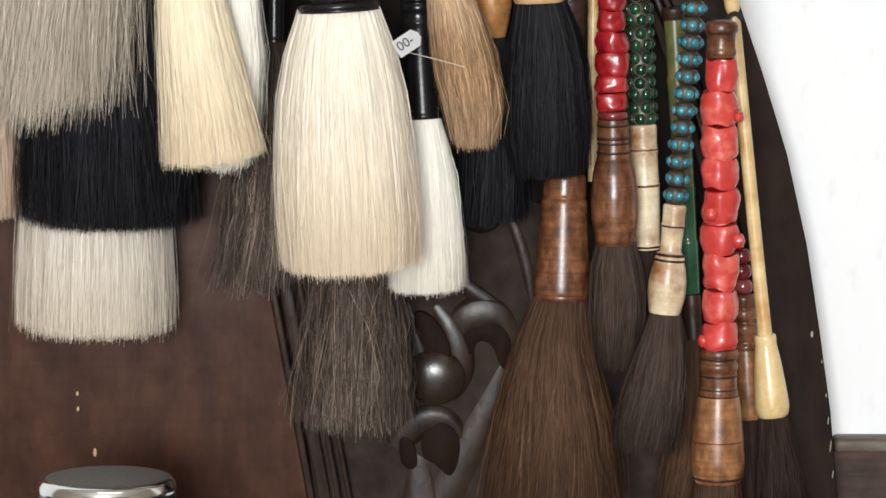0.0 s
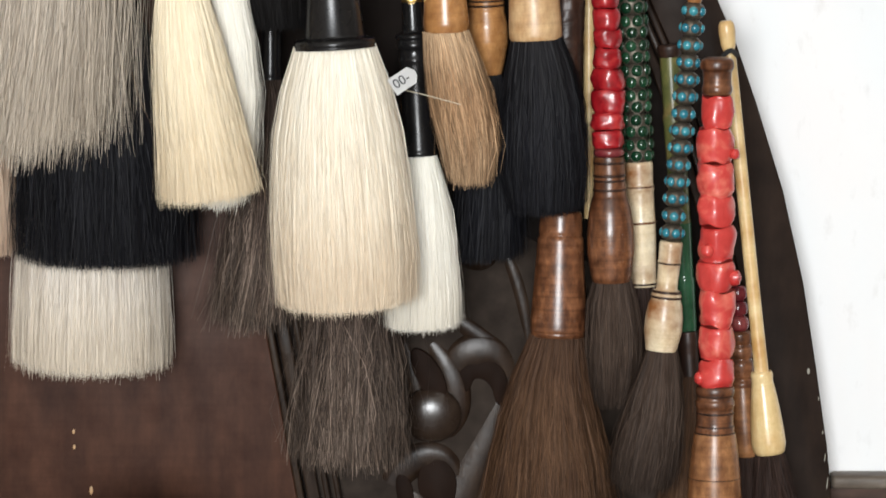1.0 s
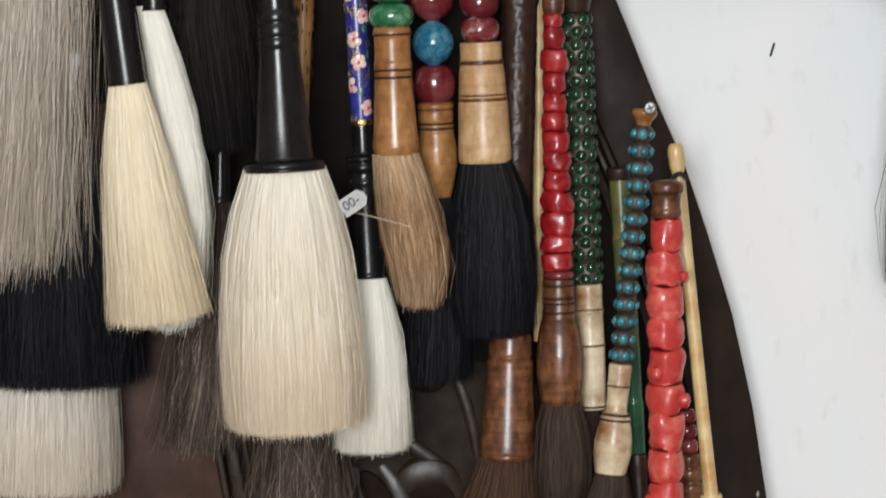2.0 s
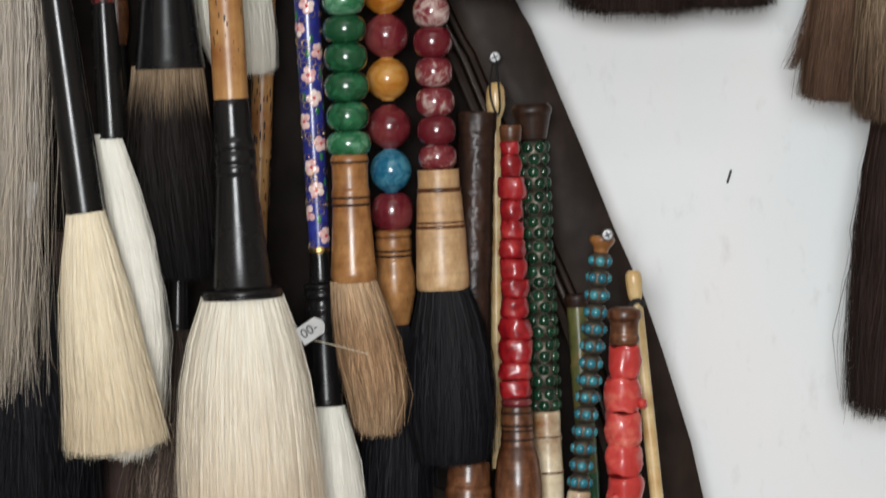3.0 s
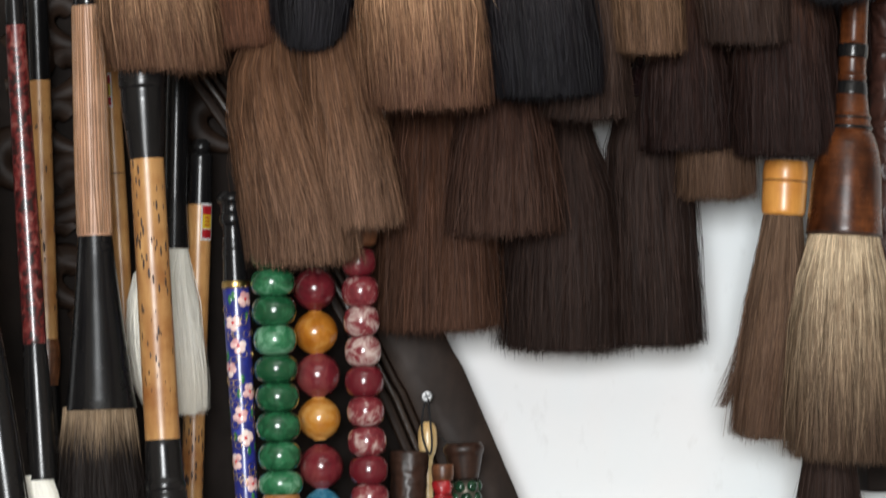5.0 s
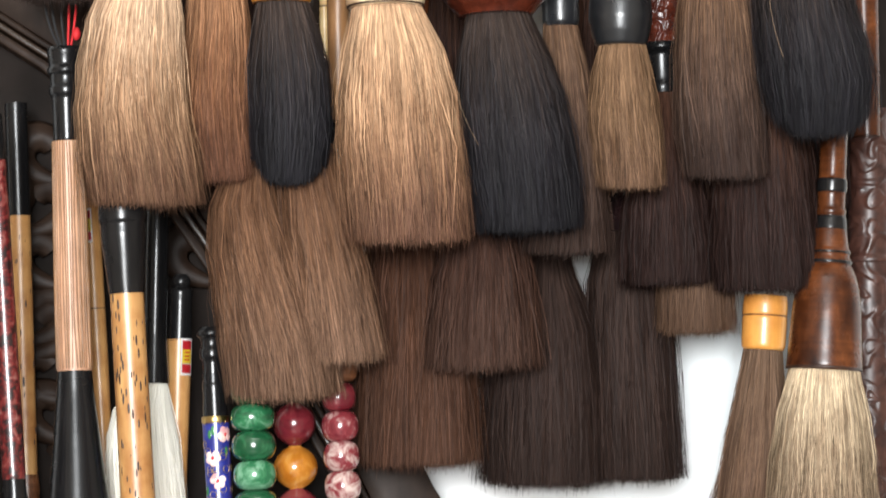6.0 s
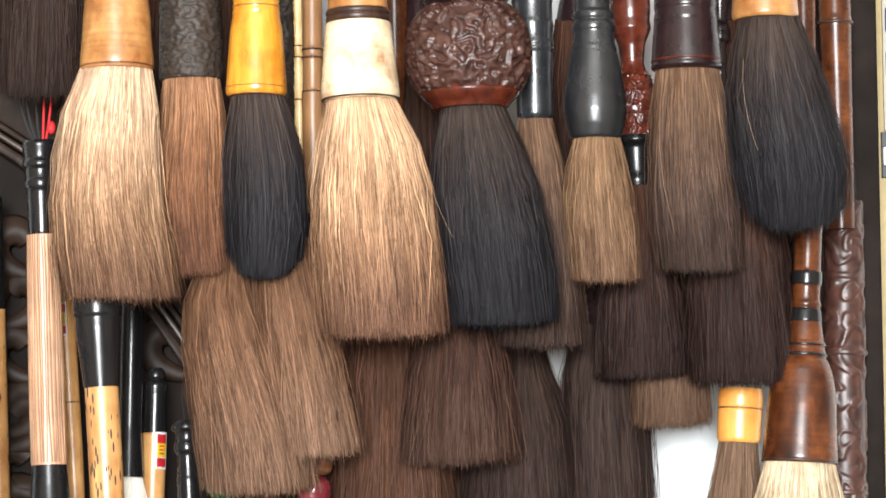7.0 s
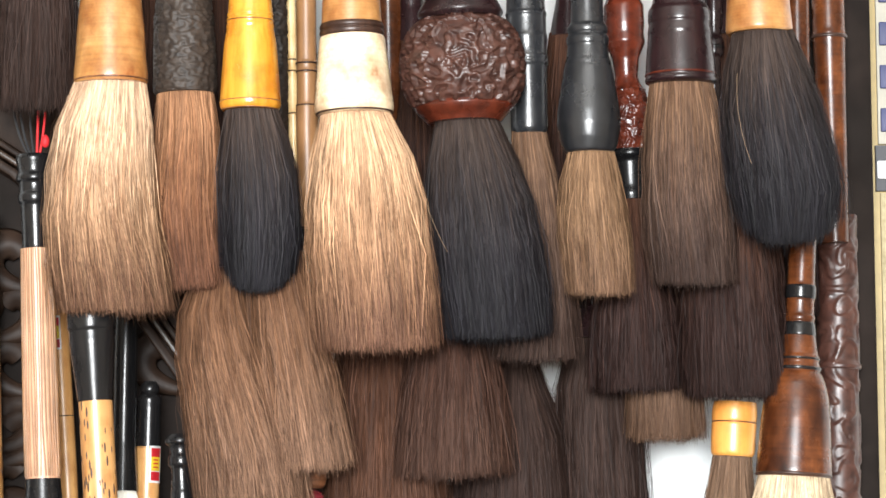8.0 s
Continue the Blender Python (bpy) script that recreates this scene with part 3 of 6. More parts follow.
def tube(name, points, r, material, parent=None, label="", category="", kind="", taper=None):
    """A round cord or wire through points (metres)."""
    cu = bpy.data.curves.new(name, "CURVE")
    cu.dimensions, cu.bevel_depth, cu.bevel_resolution, cu.resolution_u = "3D", r, 2, 8
    sp = cu.splines.new("NURBS")
    sp.points.add(len(points) - 1)
    for p, c in zip(sp.points, points):
        p.co = (*c, 1)
    if taper:
        for p, v in zip(sp.points, taper):
            p.radius = v
    sp.use_endpoint_u, sp.order_u = True, min(4, len(points))
    tmp = bpy.data.objects.new(name, cu)
    data = bpy.data.meshes.new_from_object(tmp)
    bpy.data.objects.remove(tmp)
    bpy.data.curves.remove(cu)
    data.name = name
    for p in data.polygons:
        p.use_smooth = True
    data.materials.clear()
    if parent:
        return part(name, data, M[material], parent, label)
    ob = new(name, data)
    data.materials.append(M[material])
    return tagged(ob, label, category, "", kind)


def block(name, lo, hi, material, label="", category="", kind="", parent=None, bevel=0.0, seg=2):
    bm = bmesh.new()
    bmesh.ops.create_cube(bm, size=1)
    for v in bm.verts:
        v.co = [l + (c + 0.5) * (h - l) for c, l, h in zip(v.co, lo, hi)]
    if bevel:
        bmesh.ops.bevel(bm, geom=bm.edges[:], offset=bevel, segments=seg, profile=0.5, affect="EDGES")
    data = mesh_of(name, bm, smooth=bool(bevel), sharp=50)
    if parent:
        return part(name, data, M[material], parent, label)
    ob = new(name, data)
    data.materials.append(M[material])
    return tagged(ob, label, category, "", kind)


def slab(name, outline, y0, y1, material, parent=None, label="", category="", kind="", bevel=0.0):
    """An upright board cut to an outline of (x, z), from depth y0 (front) to y1."""
    bm = bmesh.new()
    front = [bm.verts.new((x, y0, z)) for x, z in outline]
    face = bm.faces.new(front)
    ext = bmesh.ops.extrude_face_region(bm, geom=[face])
    for v in ext["geom"]:
        if isinstance(v, bmesh.types.BMVert):
            v.co.y = y1
    if bevel:
        edges = [e for e in bm.edges if all(abs(v.co.y - y0) < 1e-6 for v in e.verts)]
        bmesh.ops.bevel(bm, geom=edges, offset=bevel, segments=2, profile=0.5, affect="EDGES")
    data = mesh_of(name, bm, sharp=30)
    if parent:
        return part(name, data, M[material], parent, label)
    ob = new(name, data)
    data.materials.append(M[material])
    return tagged(ob, label, category, "", kind)


def spots(b, s0, s1, r, count, seed):
    """Small dark burnt specks on a bamboo handle."""
    rng = random.Random(seed)
    flat = ball_mesh("speck", 1.0, 1, 1, 1, 8, 5)
    for _ in range(count):
        a, s, k = rng.uniform(-2.9, -0.2), rng.uniform(s0, s1), rng.uniform(0.3, 0.85)
        ob = part("speck", flat.copy(), M["darkwood"], b)
        ob.location = (r * 0.985 * math.cos(a) * 0.001, r * 0.985 * math.sin(a) * 0.001, -s * 0.001)
        ob.rotation_euler = (0, 0, a)
        ob.scale = (0.35, 0.75 * k, 3.4 * k)


def ribs(b, s0, s1, r0, r1, count):
    """Dark grain lines that run down a ribbed bamboo handle."""
    rng = random.Random(4)
    for i in range(count):
        a = 2 * math.pi * (i + rng.uniform(-0.3, 0.3)) / count
        pts = []
        for j in range(7):
            s = s0 + (s1 - s0) * j / 6
            r = r0 + (r1 - r0) * (1 - (1 - j / 6) ** 2.2) + 0.06
            w = a + rng.uniform(-0.075, 0.075)
            pts.append((r * math.cos(w) * 0.001, r * math.sin(w) * 0.001, -s * 0.001))
        tube("rib", pts, rng.uniform(0.0002, 0.00042), "brownbamboo", b)


def blossoms(b, s0, s1, r0, r1, count):
    """Pink enamel flowers, leaves and wire cells on the blue handle."""
    rng = random.Random(11)
    petal, disc = ball_mesh("petal", 1.0, 1, 1, 0.25, 12, 6), ring_mesh("wire_cell", 1.7, 0.16, 14, 5)
    for i in range(count):
        s = s0 + (s1 - s0) * (i + 0.5) / count
        r = r0 + (r1 - r0) * (i + 0.5) / count
        a0 = -math.pi / 2 + (0.75, -0.35, 0.15, -0.8)[i % 4] + rng.uniform(-0.2, 0.2)
        for k in range(5):
            t = 2 * math.pi * k / 5 + rng.random()
            da, ds = 2.3 * math.cos(t) / r, 2.3 * math.sin(t)
            ob = part("petal", petal.copy(), M["petal"], b)
            ob.location = (r * math.cos(a0 + da) * 0.001, r * math.sin(a0 + da) * 0.001, -(s + ds) * 0.001)
            ob.rotation_euler, ob.scale = (0, math.pi / 2, a0 + da), (1.75, 1.75, 1.2)
        ob = part("stamen", petal.copy(), M["labelred"], b)
        ob.location = (r * 1.02 * math.cos(a0) * 0.001, r * 1.02 * math.sin(a0) * 0.001, -s * 0.001)
        ob.rotation_euler, ob.scale = (0, math.pi / 2, a0), (0.8, 0.8, 1.3)
        for k in range(2):
            a1, s2 = a0 + rng.choice((-1, 1)) * rng.uniform(0.9, 1.3), s + rng.uniform(-5, 5)
            ob = part("leaf", petal.copy(), M["leaf"], b)
            ob.location = (r * math.cos(a1) * 0.001, r * math.sin(a1) * 0.001, -s2 * 0.001)
            ob.rotation_euler, ob.scale = (0, math.pi / 2, a1), (2.2, 1.0, 0.8)
        for k in range(5):
            a1, s2 = rng.uniform(-2.9, -0.2), s + rng.uniform(-7, 7)
            ob = part("wire_cell", disc.copy(), M["brass"], b)
            ob.location = (r * math.cos(a1) * 0.001, r * math.sin(a1) * 0.001, -s2 * 0.001)
            ob.rotation_euler = (0, math.pi / 2, a1)


def sticker(b, s0, s1, r, turn=-1.2):
    """A printed paper label wrapped on a handle: white border, red field, yellow patch with bars."""
    def wrap(name, a0, a1, t0, t1, lift, material, parent):
        bm = bmesh.new()
        cols = []
        for j in range(9):
            a = a0 + (a1 - a0) * j / 8
            q = r + lift
            cols.append([bm.verts.new((q * math.cos(a) * 0.001, q * math.sin(a) * 0.001, -t * 0.001)) for t in (t0, t1)])
        for p, o in zip(cols, cols[1:]):
            bm.faces.new((p[0], o[0], o[1], p[1]))
        bmesh.ops.solidify(bm, geom=bm.faces[:], thickness=0.0001)
        return part(name, mesh_of(name, bm), M[material], parent)
    h = s1 - s0
    label = wrap("label", turn - 0.55, turn + 0.55, s0, s1, 0.25, "paper", b)
    wrap("print", turn - 0.42, turn + 0.42, s0 + h * 0.06, s0 + h * 0.3, 0.35, "labelred", label)
    wrap("print", turn - 0.42, turn + 0.42, s0 + h * 0.3, s0 + h * 0.68, 0.35, "labelyellow", label)
    wrap("print", turn - 0.42, turn + 0.42, s0 + h * 0.7, s0 + h * 0.94, 0.35, "labelred", label)
    for k in range(3):
        wrap("print", turn - 0.25, turn + 0.2, s0 + h * (0.36 + 0.1 * k), s0 + h * (0.40 + 0.1 * k), 0.45, "labelred", label)


def stub(b, s, x, y, r):
    """The stump of a side branch on a coral bead."""
    bm = bmesh.new()
    bmesh.ops.create_uvsphere(bm, u_segments=14, v_segments=9, radius=r * 0.001)
    for v in bm.verts:
        v.co *= 1 + 0.18 * noise.noise(v.co * 500 + Vector((s, 0, 0)))
        if v.co.length > 0 and v.co.normalized().dot(Vector((x, y, 0)).normalized()) > 0.72:
            v.co *= 0.86
    ob = part("stub", mesh_of("stub", bm), M["coral"], b)
    ob.location = (x * 0.001, y * 0.001, -s * 0.001)


# ---------------------------------------------------------------- the room
WALL = 1.80
block("wall_north", (-2.2, WALL, 0), (2.2, WALL + 0.12, 2.7), "paint", "white painted wall with faint scuffs", "wall", "structure")
block("wall_west", (-2.32, -2.3, 0), (-2.2, WALL + 0.12, 2.7), "backroom", "plain tan side wall of the shop", "wall", "structure")
block("wall_east", (2.2, -2.3, 0), (2.32, WALL + 0.12, 2.7), "backroom", "plain tan side wall of the shop", "wall", "structure")
block("floor", (-2.32, -2.3, -0.1), (2.32, WALL + 0.12, 0), "floor", "dull grey floor", "floor", "structure")
block("ceiling", (-2.32, -2.3, 2.7), (2.32, WALL + 0.12, 2.8), "ceilpaint", "white ceiling", "ceiling", "structure")
# rear wall, with the shop window behind the camera
for lo, hi in (((-2.2, -2.3, 0), (2.2, -2.2, 1.05)), ((-2.2, -2.3, 2.45), (2.2, -2.2, 2.7)), ((-2.2, -2.3, 1.05), (-1.35, -2.2, 2.45)), ((0.65, -2.3, 1.05), (2.2, -2.2, 2.45))):
    block("wall_south", lo, hi, "backroom", "tan wall round the shop window", "wall", "structure")
ceiling_lamp = tagged(new("ceiling_lamp"), "white fluorescent ceiling lamp", "lamp")
ceiling_lamp.location = (0.1, 0.35, 2.66)
block("housing", (-0.65, -0.09, 0.0), (0.65, 0.09, 0.04), "paint", parent=ceiling_lamp, bevel=0.004)
area_lamp("ceiling_tube", (0.1, 0.35, 2.64), (0.1, 0.75, 1.2), 1.2, 0.14, TUBE_POWER, (1.0, 0.97, 0.92))
block("wall_ledge", (0.1483, 1.784, 1.1235), (2.2, WALL, 1.1305), "stone", "dusty grey ledge along the wall", "ledge", "structure", bevel=0.002)

block("wall_skirting", (0.1483, 1.79, 0.0), (2.2, WALL - 0.0005, 1.1232), "skirt", "dark brown painted lower wall", "wall", "structure")

# ---------------------------------------------------------------- the carved dark board on the wall behind the brushes
board = tagged(new("carved_board"), "dark carved wooden board with a curved edge on the wall", "board")
EDGE = [(0.1509, 1.0808), (0.1477, 1.1093), (0.1438, 1.1492), (0.138, 1.1888), (0.1313, 1.231), (0.1211, 1.2758), (0.1081, 1.3175), (0.0967, 1.3507), (0.0825, 1.3824), (0.0679, 1.4184), (0.0428, 1.4778), (0.0379, 1.486), (0.0214, 1.5194), (-0.0061, 1.5667), (-0.0393, 1.6197), (-0.0781, 1.6757), (-0.1257, 1.7235), (-0.1872, 1.7633)]
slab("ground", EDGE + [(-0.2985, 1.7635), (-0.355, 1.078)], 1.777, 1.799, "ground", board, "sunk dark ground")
slab("ground", [(-0.111, 1.0785), (-0.1214, 1.2438), (-0.015, 1.2554), (0.0409, 1.2331), (0.0701, 1.0795)], 1.774, 1.7769, "dust", board, "dusty grey sunk ground")


def inset(points, d):
    """Points moved d metres into the board, square to its edge."""
    got = []
    for i, p in enumerate(points):
        a, c = Vector(points[max(i - 1, 0)]), Vector(points[min(i + 1, len(points) - 1)])
        t = (c - a).normalized()
        got.append(tuple(Vector(p) + Vector((-t.y, t.x)) * d))
    return got
for name, near, far, front, material in (("rim_band", 0.0, 0.030, 1.757, "board"), ("moulding", 0.0305, 0.0335, 1.752, "board"), ("moulding", 0.0345, 0.0375, 1.753, "carving"), ("moulding", 0.0385, 0.0430, 1.755, "board")):
    slab(name, inset(EDGE, near) + inset(EDGE, far)[::-1], front, 1.776, material, board, bevel=0.0008)
slab("panel", [(-0.3546, 1.0784), (-0.1117, 1.0797), (-0.1161, 1.1084), (-0.1352, 1.2163), (-0.1596, 1.3227), (-0.173, 1.3781), (-0.3482, 1.3779)], 1.768, 1.776, "plywood", board, "flat red-brown panel", bevel=0.0008)
for dx, w, front in ((2, 12, 1.764), (20, 22, 1.766), (52, 10, 1.763), (72, 9, 1.763)):
    slab("moulding", [(x + (dx + e) * 0.000277, z) for e, pts in ((0, ((-0.1117, 1.0797), (-0.1161, 1.1084), (-0.1352, 1.2163), (-0.1596, 1.3227))), (w, ((-0.1596, 1.3227), (-0.1352, 1.2163), (-0.1161, 1.1084), (-0.1117, 1.0797)))) for x, z in pts], front, 1.776, "carving", board, bevel=0.0008)

# raised scrolls of the carving
def scroll(points, r, taper, flat=0.5, material="carving"):
    flat *= 0.6
    ob = tube("scroll", points, r * 1.5, material, board, taper=taper)
    for v in ob.data.vertices:
        v.co.y = 1.776 + (v.co.y - 1.776) * flat
    return ob


PX = 0.000277
# a rounded boss with a hollow leaf above it, and two arches over hollows; dark slabs paint the hollows' shade
def hollow_shade(outline, front=1.7728):
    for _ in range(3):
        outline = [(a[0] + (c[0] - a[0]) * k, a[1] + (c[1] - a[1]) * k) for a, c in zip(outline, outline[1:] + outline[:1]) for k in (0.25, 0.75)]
    return slab("hollow_shade", outline, front, 1.778, "hollow_shade", board, bevel=0.0006)


boss = part("boss", ball_mesh("boss", 13.4, 1.12, 0.42, 1.05, 40, 24), M["bosswood"], board, "glossy rounded boss of the carving")
boss.location = (-0.0514, 1.772, 1.1628)
hollow_shade([(-0.0613, 1.1973), (-0.0528, 1.1942), (-0.0458, 1.1846), (-0.043, 1.1747), (-0.0464, 1.1681), (-0.0528, 1.1704), (-0.0585, 1.1803), (-0.0621, 1.1888)], 1.7695)
hollow_shade([(-0.0323, 1.1898), (-0.0256, 1.1915), (-0.0171, 1.1881), (-0.0126, 1.1791), (-0.0149, 1.1662), (-0.0194, 1.1677), (-0.0222, 1.179), (-0.0303, 1.1818), (-0.0323, 1.1747), (-0.0357, 1.1738), (-0.0396, 1.1818)])
hollow_shade([(-0.0585, 1.1338), (-0.0537, 1.1401), (-0.0458, 1.1407), (-0.0396, 1.1339), (-0.0385, 1.1247), (-0.043, 1.1104), (-0.0514, 1.1189), (-0.0582, 1.1218)])
hollow_shade([(-0.0698, 1.1338), (-0.0622, 1.1318), (-0.0594, 1.1175), (-0.0642, 1.1154), (-0.069, 1.1194)])
scroll([(-0.0648, 1.772, 1.1977), (-0.0608, 1.77, 1.1824), (-0.0575, 1.77, 1.1696)], 13 * PX, (0.6, 1.0, 0.8), 0.5)
scroll([(-0.0513, 1.772, 1.1977), (-0.042, 1.77, 1.1853), (-0.0378, 1.77, 1.1711), (-0.0395, 1.772, 1.1566), (-0.0486, 1.774, 1.1471)], 19 * PX, (0.5, 1.0, 1.1, 0.9, 0.4), 0.45)
scroll([(-0.0412, 1.772, 1.1788), (-0.0395, 1.77, 1.1895), (-0.0288, 1.768, 1.197), (-0.0168, 1.77, 1.1922), (-0.0098, 1.773, 1.177)], 24 * PX, (0.5, 1.0, 1.2, 0.9, 0.4), 0.35)
scroll([(-0.0705, 1.772, 1.1279), (-0.0648, 1.77, 1.1383), (-0.0512, 1.768, 1.145), (-0.0406, 1.77, 1.1393), (-0.0373, 1.773, 1.125)], 19 * PX, (1.0, 1.2, 0.9, 0.8, 0.4), 0.4)
scroll([(-0.0599, 1.774, 1.1319), (-0.0604, 1.772, 1.1165), (-0.0584, 1.772, 1.0964)], 24 * PX, (0.7, 1.0, 1.3), 0.3)
scroll([(-0.0135, 1.772, 1.1823), (-0.019, 1.772, 1.1567), (-0.0302, 1.772, 1.1338), (-0.0429, 1.772, 1.1109), (-0.0514, 1.772, 1.0879)], 25 * PX, (0.7, 1.0, 1.1, 1.1, 1.1), 0.28)
scroll([(-0.0429, 1.772, 1.2133), (-0.0289, 1.77, 1.2023), (-0.0135, 1.772, 1.1936)], 14 * PX, (0.7, 1.1, 0.5))
scroll([(-0.0346, 1.772, 1.25), (-0.0289, 1.768, 1.2378), (-0.022, 1.772, 1.2472)], 24 * PX, (0.8, 1.1, 0.6))
scroll([(-0.015, 1.772, 1.2444), (-0.0052, 1.77, 1.225), (-0.0023, 1.772, 1.1936)], 10 * PX, (0.8, 1.1, 0.6))
for x, z, k in ((-0.1528, 1.6521) + (1,), (-0.1521, 1.6271) + (-1,), (-0.1533, 1.6008) + (1,), (-0.1517, 1.5732) + (-1,), (-0.1527, 1.5443) + (1,), (-0.15, 1.5665) + (-1,), (-0.1489, 1.5251) + (1,), (-0.1411, 1.4975) + (-1,), (-0.0778, 1.6022) + (1,), (-0.1741, 1.6327) + (-1,), (-0.1737, 1.583) + (1,)):
    pts = [(x + k * (0.006 + 0.004 * t) * math.cos(t * 1.5 + 0.6), 1.766 - 0.002 * t, z + (0.005 + 0.004 * t) * math.sin(t * 1.5 + 0.6)) for t in (0, 0.6, 1.2, 1.8, 2.4, 3.0)]
    scroll(pts, 17 * PX, (1.0, 1.1, 1.2, 1.1, 0.9, 0.5), 0.6, "board")

# ---------------------------------------------------------------- the brushes

b = brush('wide dull-white hair brush with a cut tip', (-0.2135, 1.735, 1.3195), (-0.2144, 1.735, 1.2894))
turned(b, 'ferrule', 'horn', [(-1.8, 19.12), (26.1, 24.58), (28.0, 24.58)])
bristles(b, 'h_dusty', 28.1, 127.5, [24.58, 32.77, 36.59, 37.68, 38.23, 37.68], 5979, (1.2, 0.0), rag=0.03, stray=0.008, core=0.92, cross=0.8, wave=0.0105, gather=0.3, width=0.19)

b = brush('pinkish cream hair brush behind black hair', (-0.2786, 1.735, 1.3929), (-0.278, 1.735, 1.3467))
turned(b, 'ferrule', 'horn', [(-0.6, 13.65), (44.9, 16.38)])
bristles(b, 'h_flesh', 45.3, 146.5, [16.38, 23.21, 25.94, 26.76, 26.49], 2070, (-0.3, 0.0), rag=0.018, core=0.92, cross=0.8, wave=0.0105, gather=0.3, width=0.19)

b = brush('thick blue-black hair brush', (-0.2067, 1.715, 1.3963), (-0.2071, 1.715, 1.3588))
turned(b, 'ferrule', 'horn', [(-0.6, 16.2), (36.3, 20.24)])
bristles(b, 'h_black', 36.5, 150.1, [20.24, 29.69, 37.79, 41.3, 42.65, 42.38], 4600, (2.5, 0.0), rag=0.015)

b = brush('long shaggy grey-white hair brush', (-0.2185, 1.675, 1.6512), (-0.2173, 1.675, 1.6302))
turned(b, 'ferrule', 'horn', [(1.9, 15.82), (23.5, 22.41)])
bristles(b, 'h_grey', 23.2, 343.5, [21.0, 25.0, 27.5, 29.5, 30.5, 31.0, 31.0], 6400, (-37.0, 0.0), rag=0.045, stray=0.3, loose=0.02, width=0.27, wave=0.015, gather=0.55, lock=18, twist=0.03)

b = brush('cream hair brush with a black horn handle', (-0.1991, 1.65, 1.6546), (-0.1636, 1.65, 1.3909))
turned(b, 'handle', 'horn', [(0.3, 4.16), (141.8, 6.23), (180.5, 7.01), (196.0, 7.27), (219.3, 7.79), (245.2, 8.31), (262.9, 8.57), (265.5, 8.83)])
bristles(b, 'h_cream', 265.8, 375.1, [8.6, 11.7, 14.1, 16.1, 17.7, 19.0, 20.3, 21.6, 22.6], 4370, (0.0, 0.0), rag=0.018, stray=0.012, core=0.92, cross=0.8, wave=0.0105, gather=0.3, width=0.19, sway=[0.0, -0.3, -0.6, -0.8, -0.7, -0.7, -0.4, -0.2, -0.0])

b = brush('slim white hair brush with a mottled red lacquer handle', (-0.1677, 1.672, 1.6581), (-0.1533, 1.672, 1.4258))
turned(b, 'cap', 'horn', [(0.9, 3.95), (20.8, 4.47), (22.6, 4.47)])
turned(b, 'handle', 'lacquer', [(22.6, 4.74), (90.6, 5.26), (169.3, 5.53), (170.8, 5.26)], label='mottled red and black lacquered handle')
turned(b, 'ferrule', 'horn', [(170.8, 5.26), (179.7, 5.79), (195.4, 6.32), (231.4, 6.58), (233.5, 6.84)])
bristles(b, 'h_white', 232.7, 380.6, [6.2, 7.3, 8.2, 8.8, 8.8, 8.6, 8.9, 9.2, 9.2], 2070, (0.0, 0.0), rag=0.02, stray=0.05, core=0.92, cross=0.8, wave=0.0105, gather=0.3, width=0.19, sway=[-2.1, 1.6, 4.7, 7.1, 9.0, 9.6, 8.0, 4.0, -1.6])

b = brush('sparse coarse dark brown brush with a black ferrule', (-0.1262, 1.725, 1.3933), (-0.1271, 1.725, 1.3326))
turned(b, 'ferrule', 'horn', [(-0.3, 4.89), (39.9, 5.43), (57.7, 5.7), (59.3, 6.24), (60.4, 6.24)])
bristles(b, 'h_coarse', 60.3, 179.1, [5.97, 8.69, 11.95, 15.2, 17.38, 18.46], 2070, (-8.5, 0.0), rag=0.07, stray=0.25, loose=0.03, width=0.25, wave=0.025, core=0.6, gather=0.5)

b = brush('large ivory-white hair brush with a spotted bamboo handle', (-0.1068, 1.655, 1.6164), (-0.092, 1.655, 1.3517))
turned(b, 'cap', 'horn', [(1.8, 10.42), (5.0, 11.2), (11.0, 11.2), (12.2, 10.42), (17.4, 10.68), (27.7, 9.64), (44.5, 8.08)])
turned(b, 'handle', 'bamboo', [(44.5, 7.81), (102.1, 7.81), (173.3, 8.08)], label='bamboo handle with dark spots')
turned(b, 'ferrule', 'horn', [(173.0, 7.81), (175.6, 8.34), (191.1, 8.86), (193.1, 9.64), (195.7, 9.64), (196.5, 9.12), (199.6, 9.9), (202.1, 9.9), (203.2, 9.38), (205.2, 9.9), (207.3, 9.9), (208.9, 9.38), (225.9, 10.94), (243.9, 12.5), (259.8, 14.07), (260.6, 18.49), (262.6, 19.28), (263.9, 18.49), (264.9, 19.02)], label='black horn ferrule with turned rings')
spots(b, 45.8, 171.8, 7.81, 80, 3)
bristles(b, 'h_big', 264.2, 384.5, [18.5, 24.0, 27.3, 29.5, 31.0, 31.9, 32.3, 31.9, 29.8], 8280, (0.0, 0.0), rag=0.016, stray=0.03, core=0.92, cross=0.8, wave=0.0105, gather=0.3, width=0.19, sway=[-0.2, -0.7, -1.0, -1.2, -1.4, -1.5, -1.3, -1.2, -1.3])

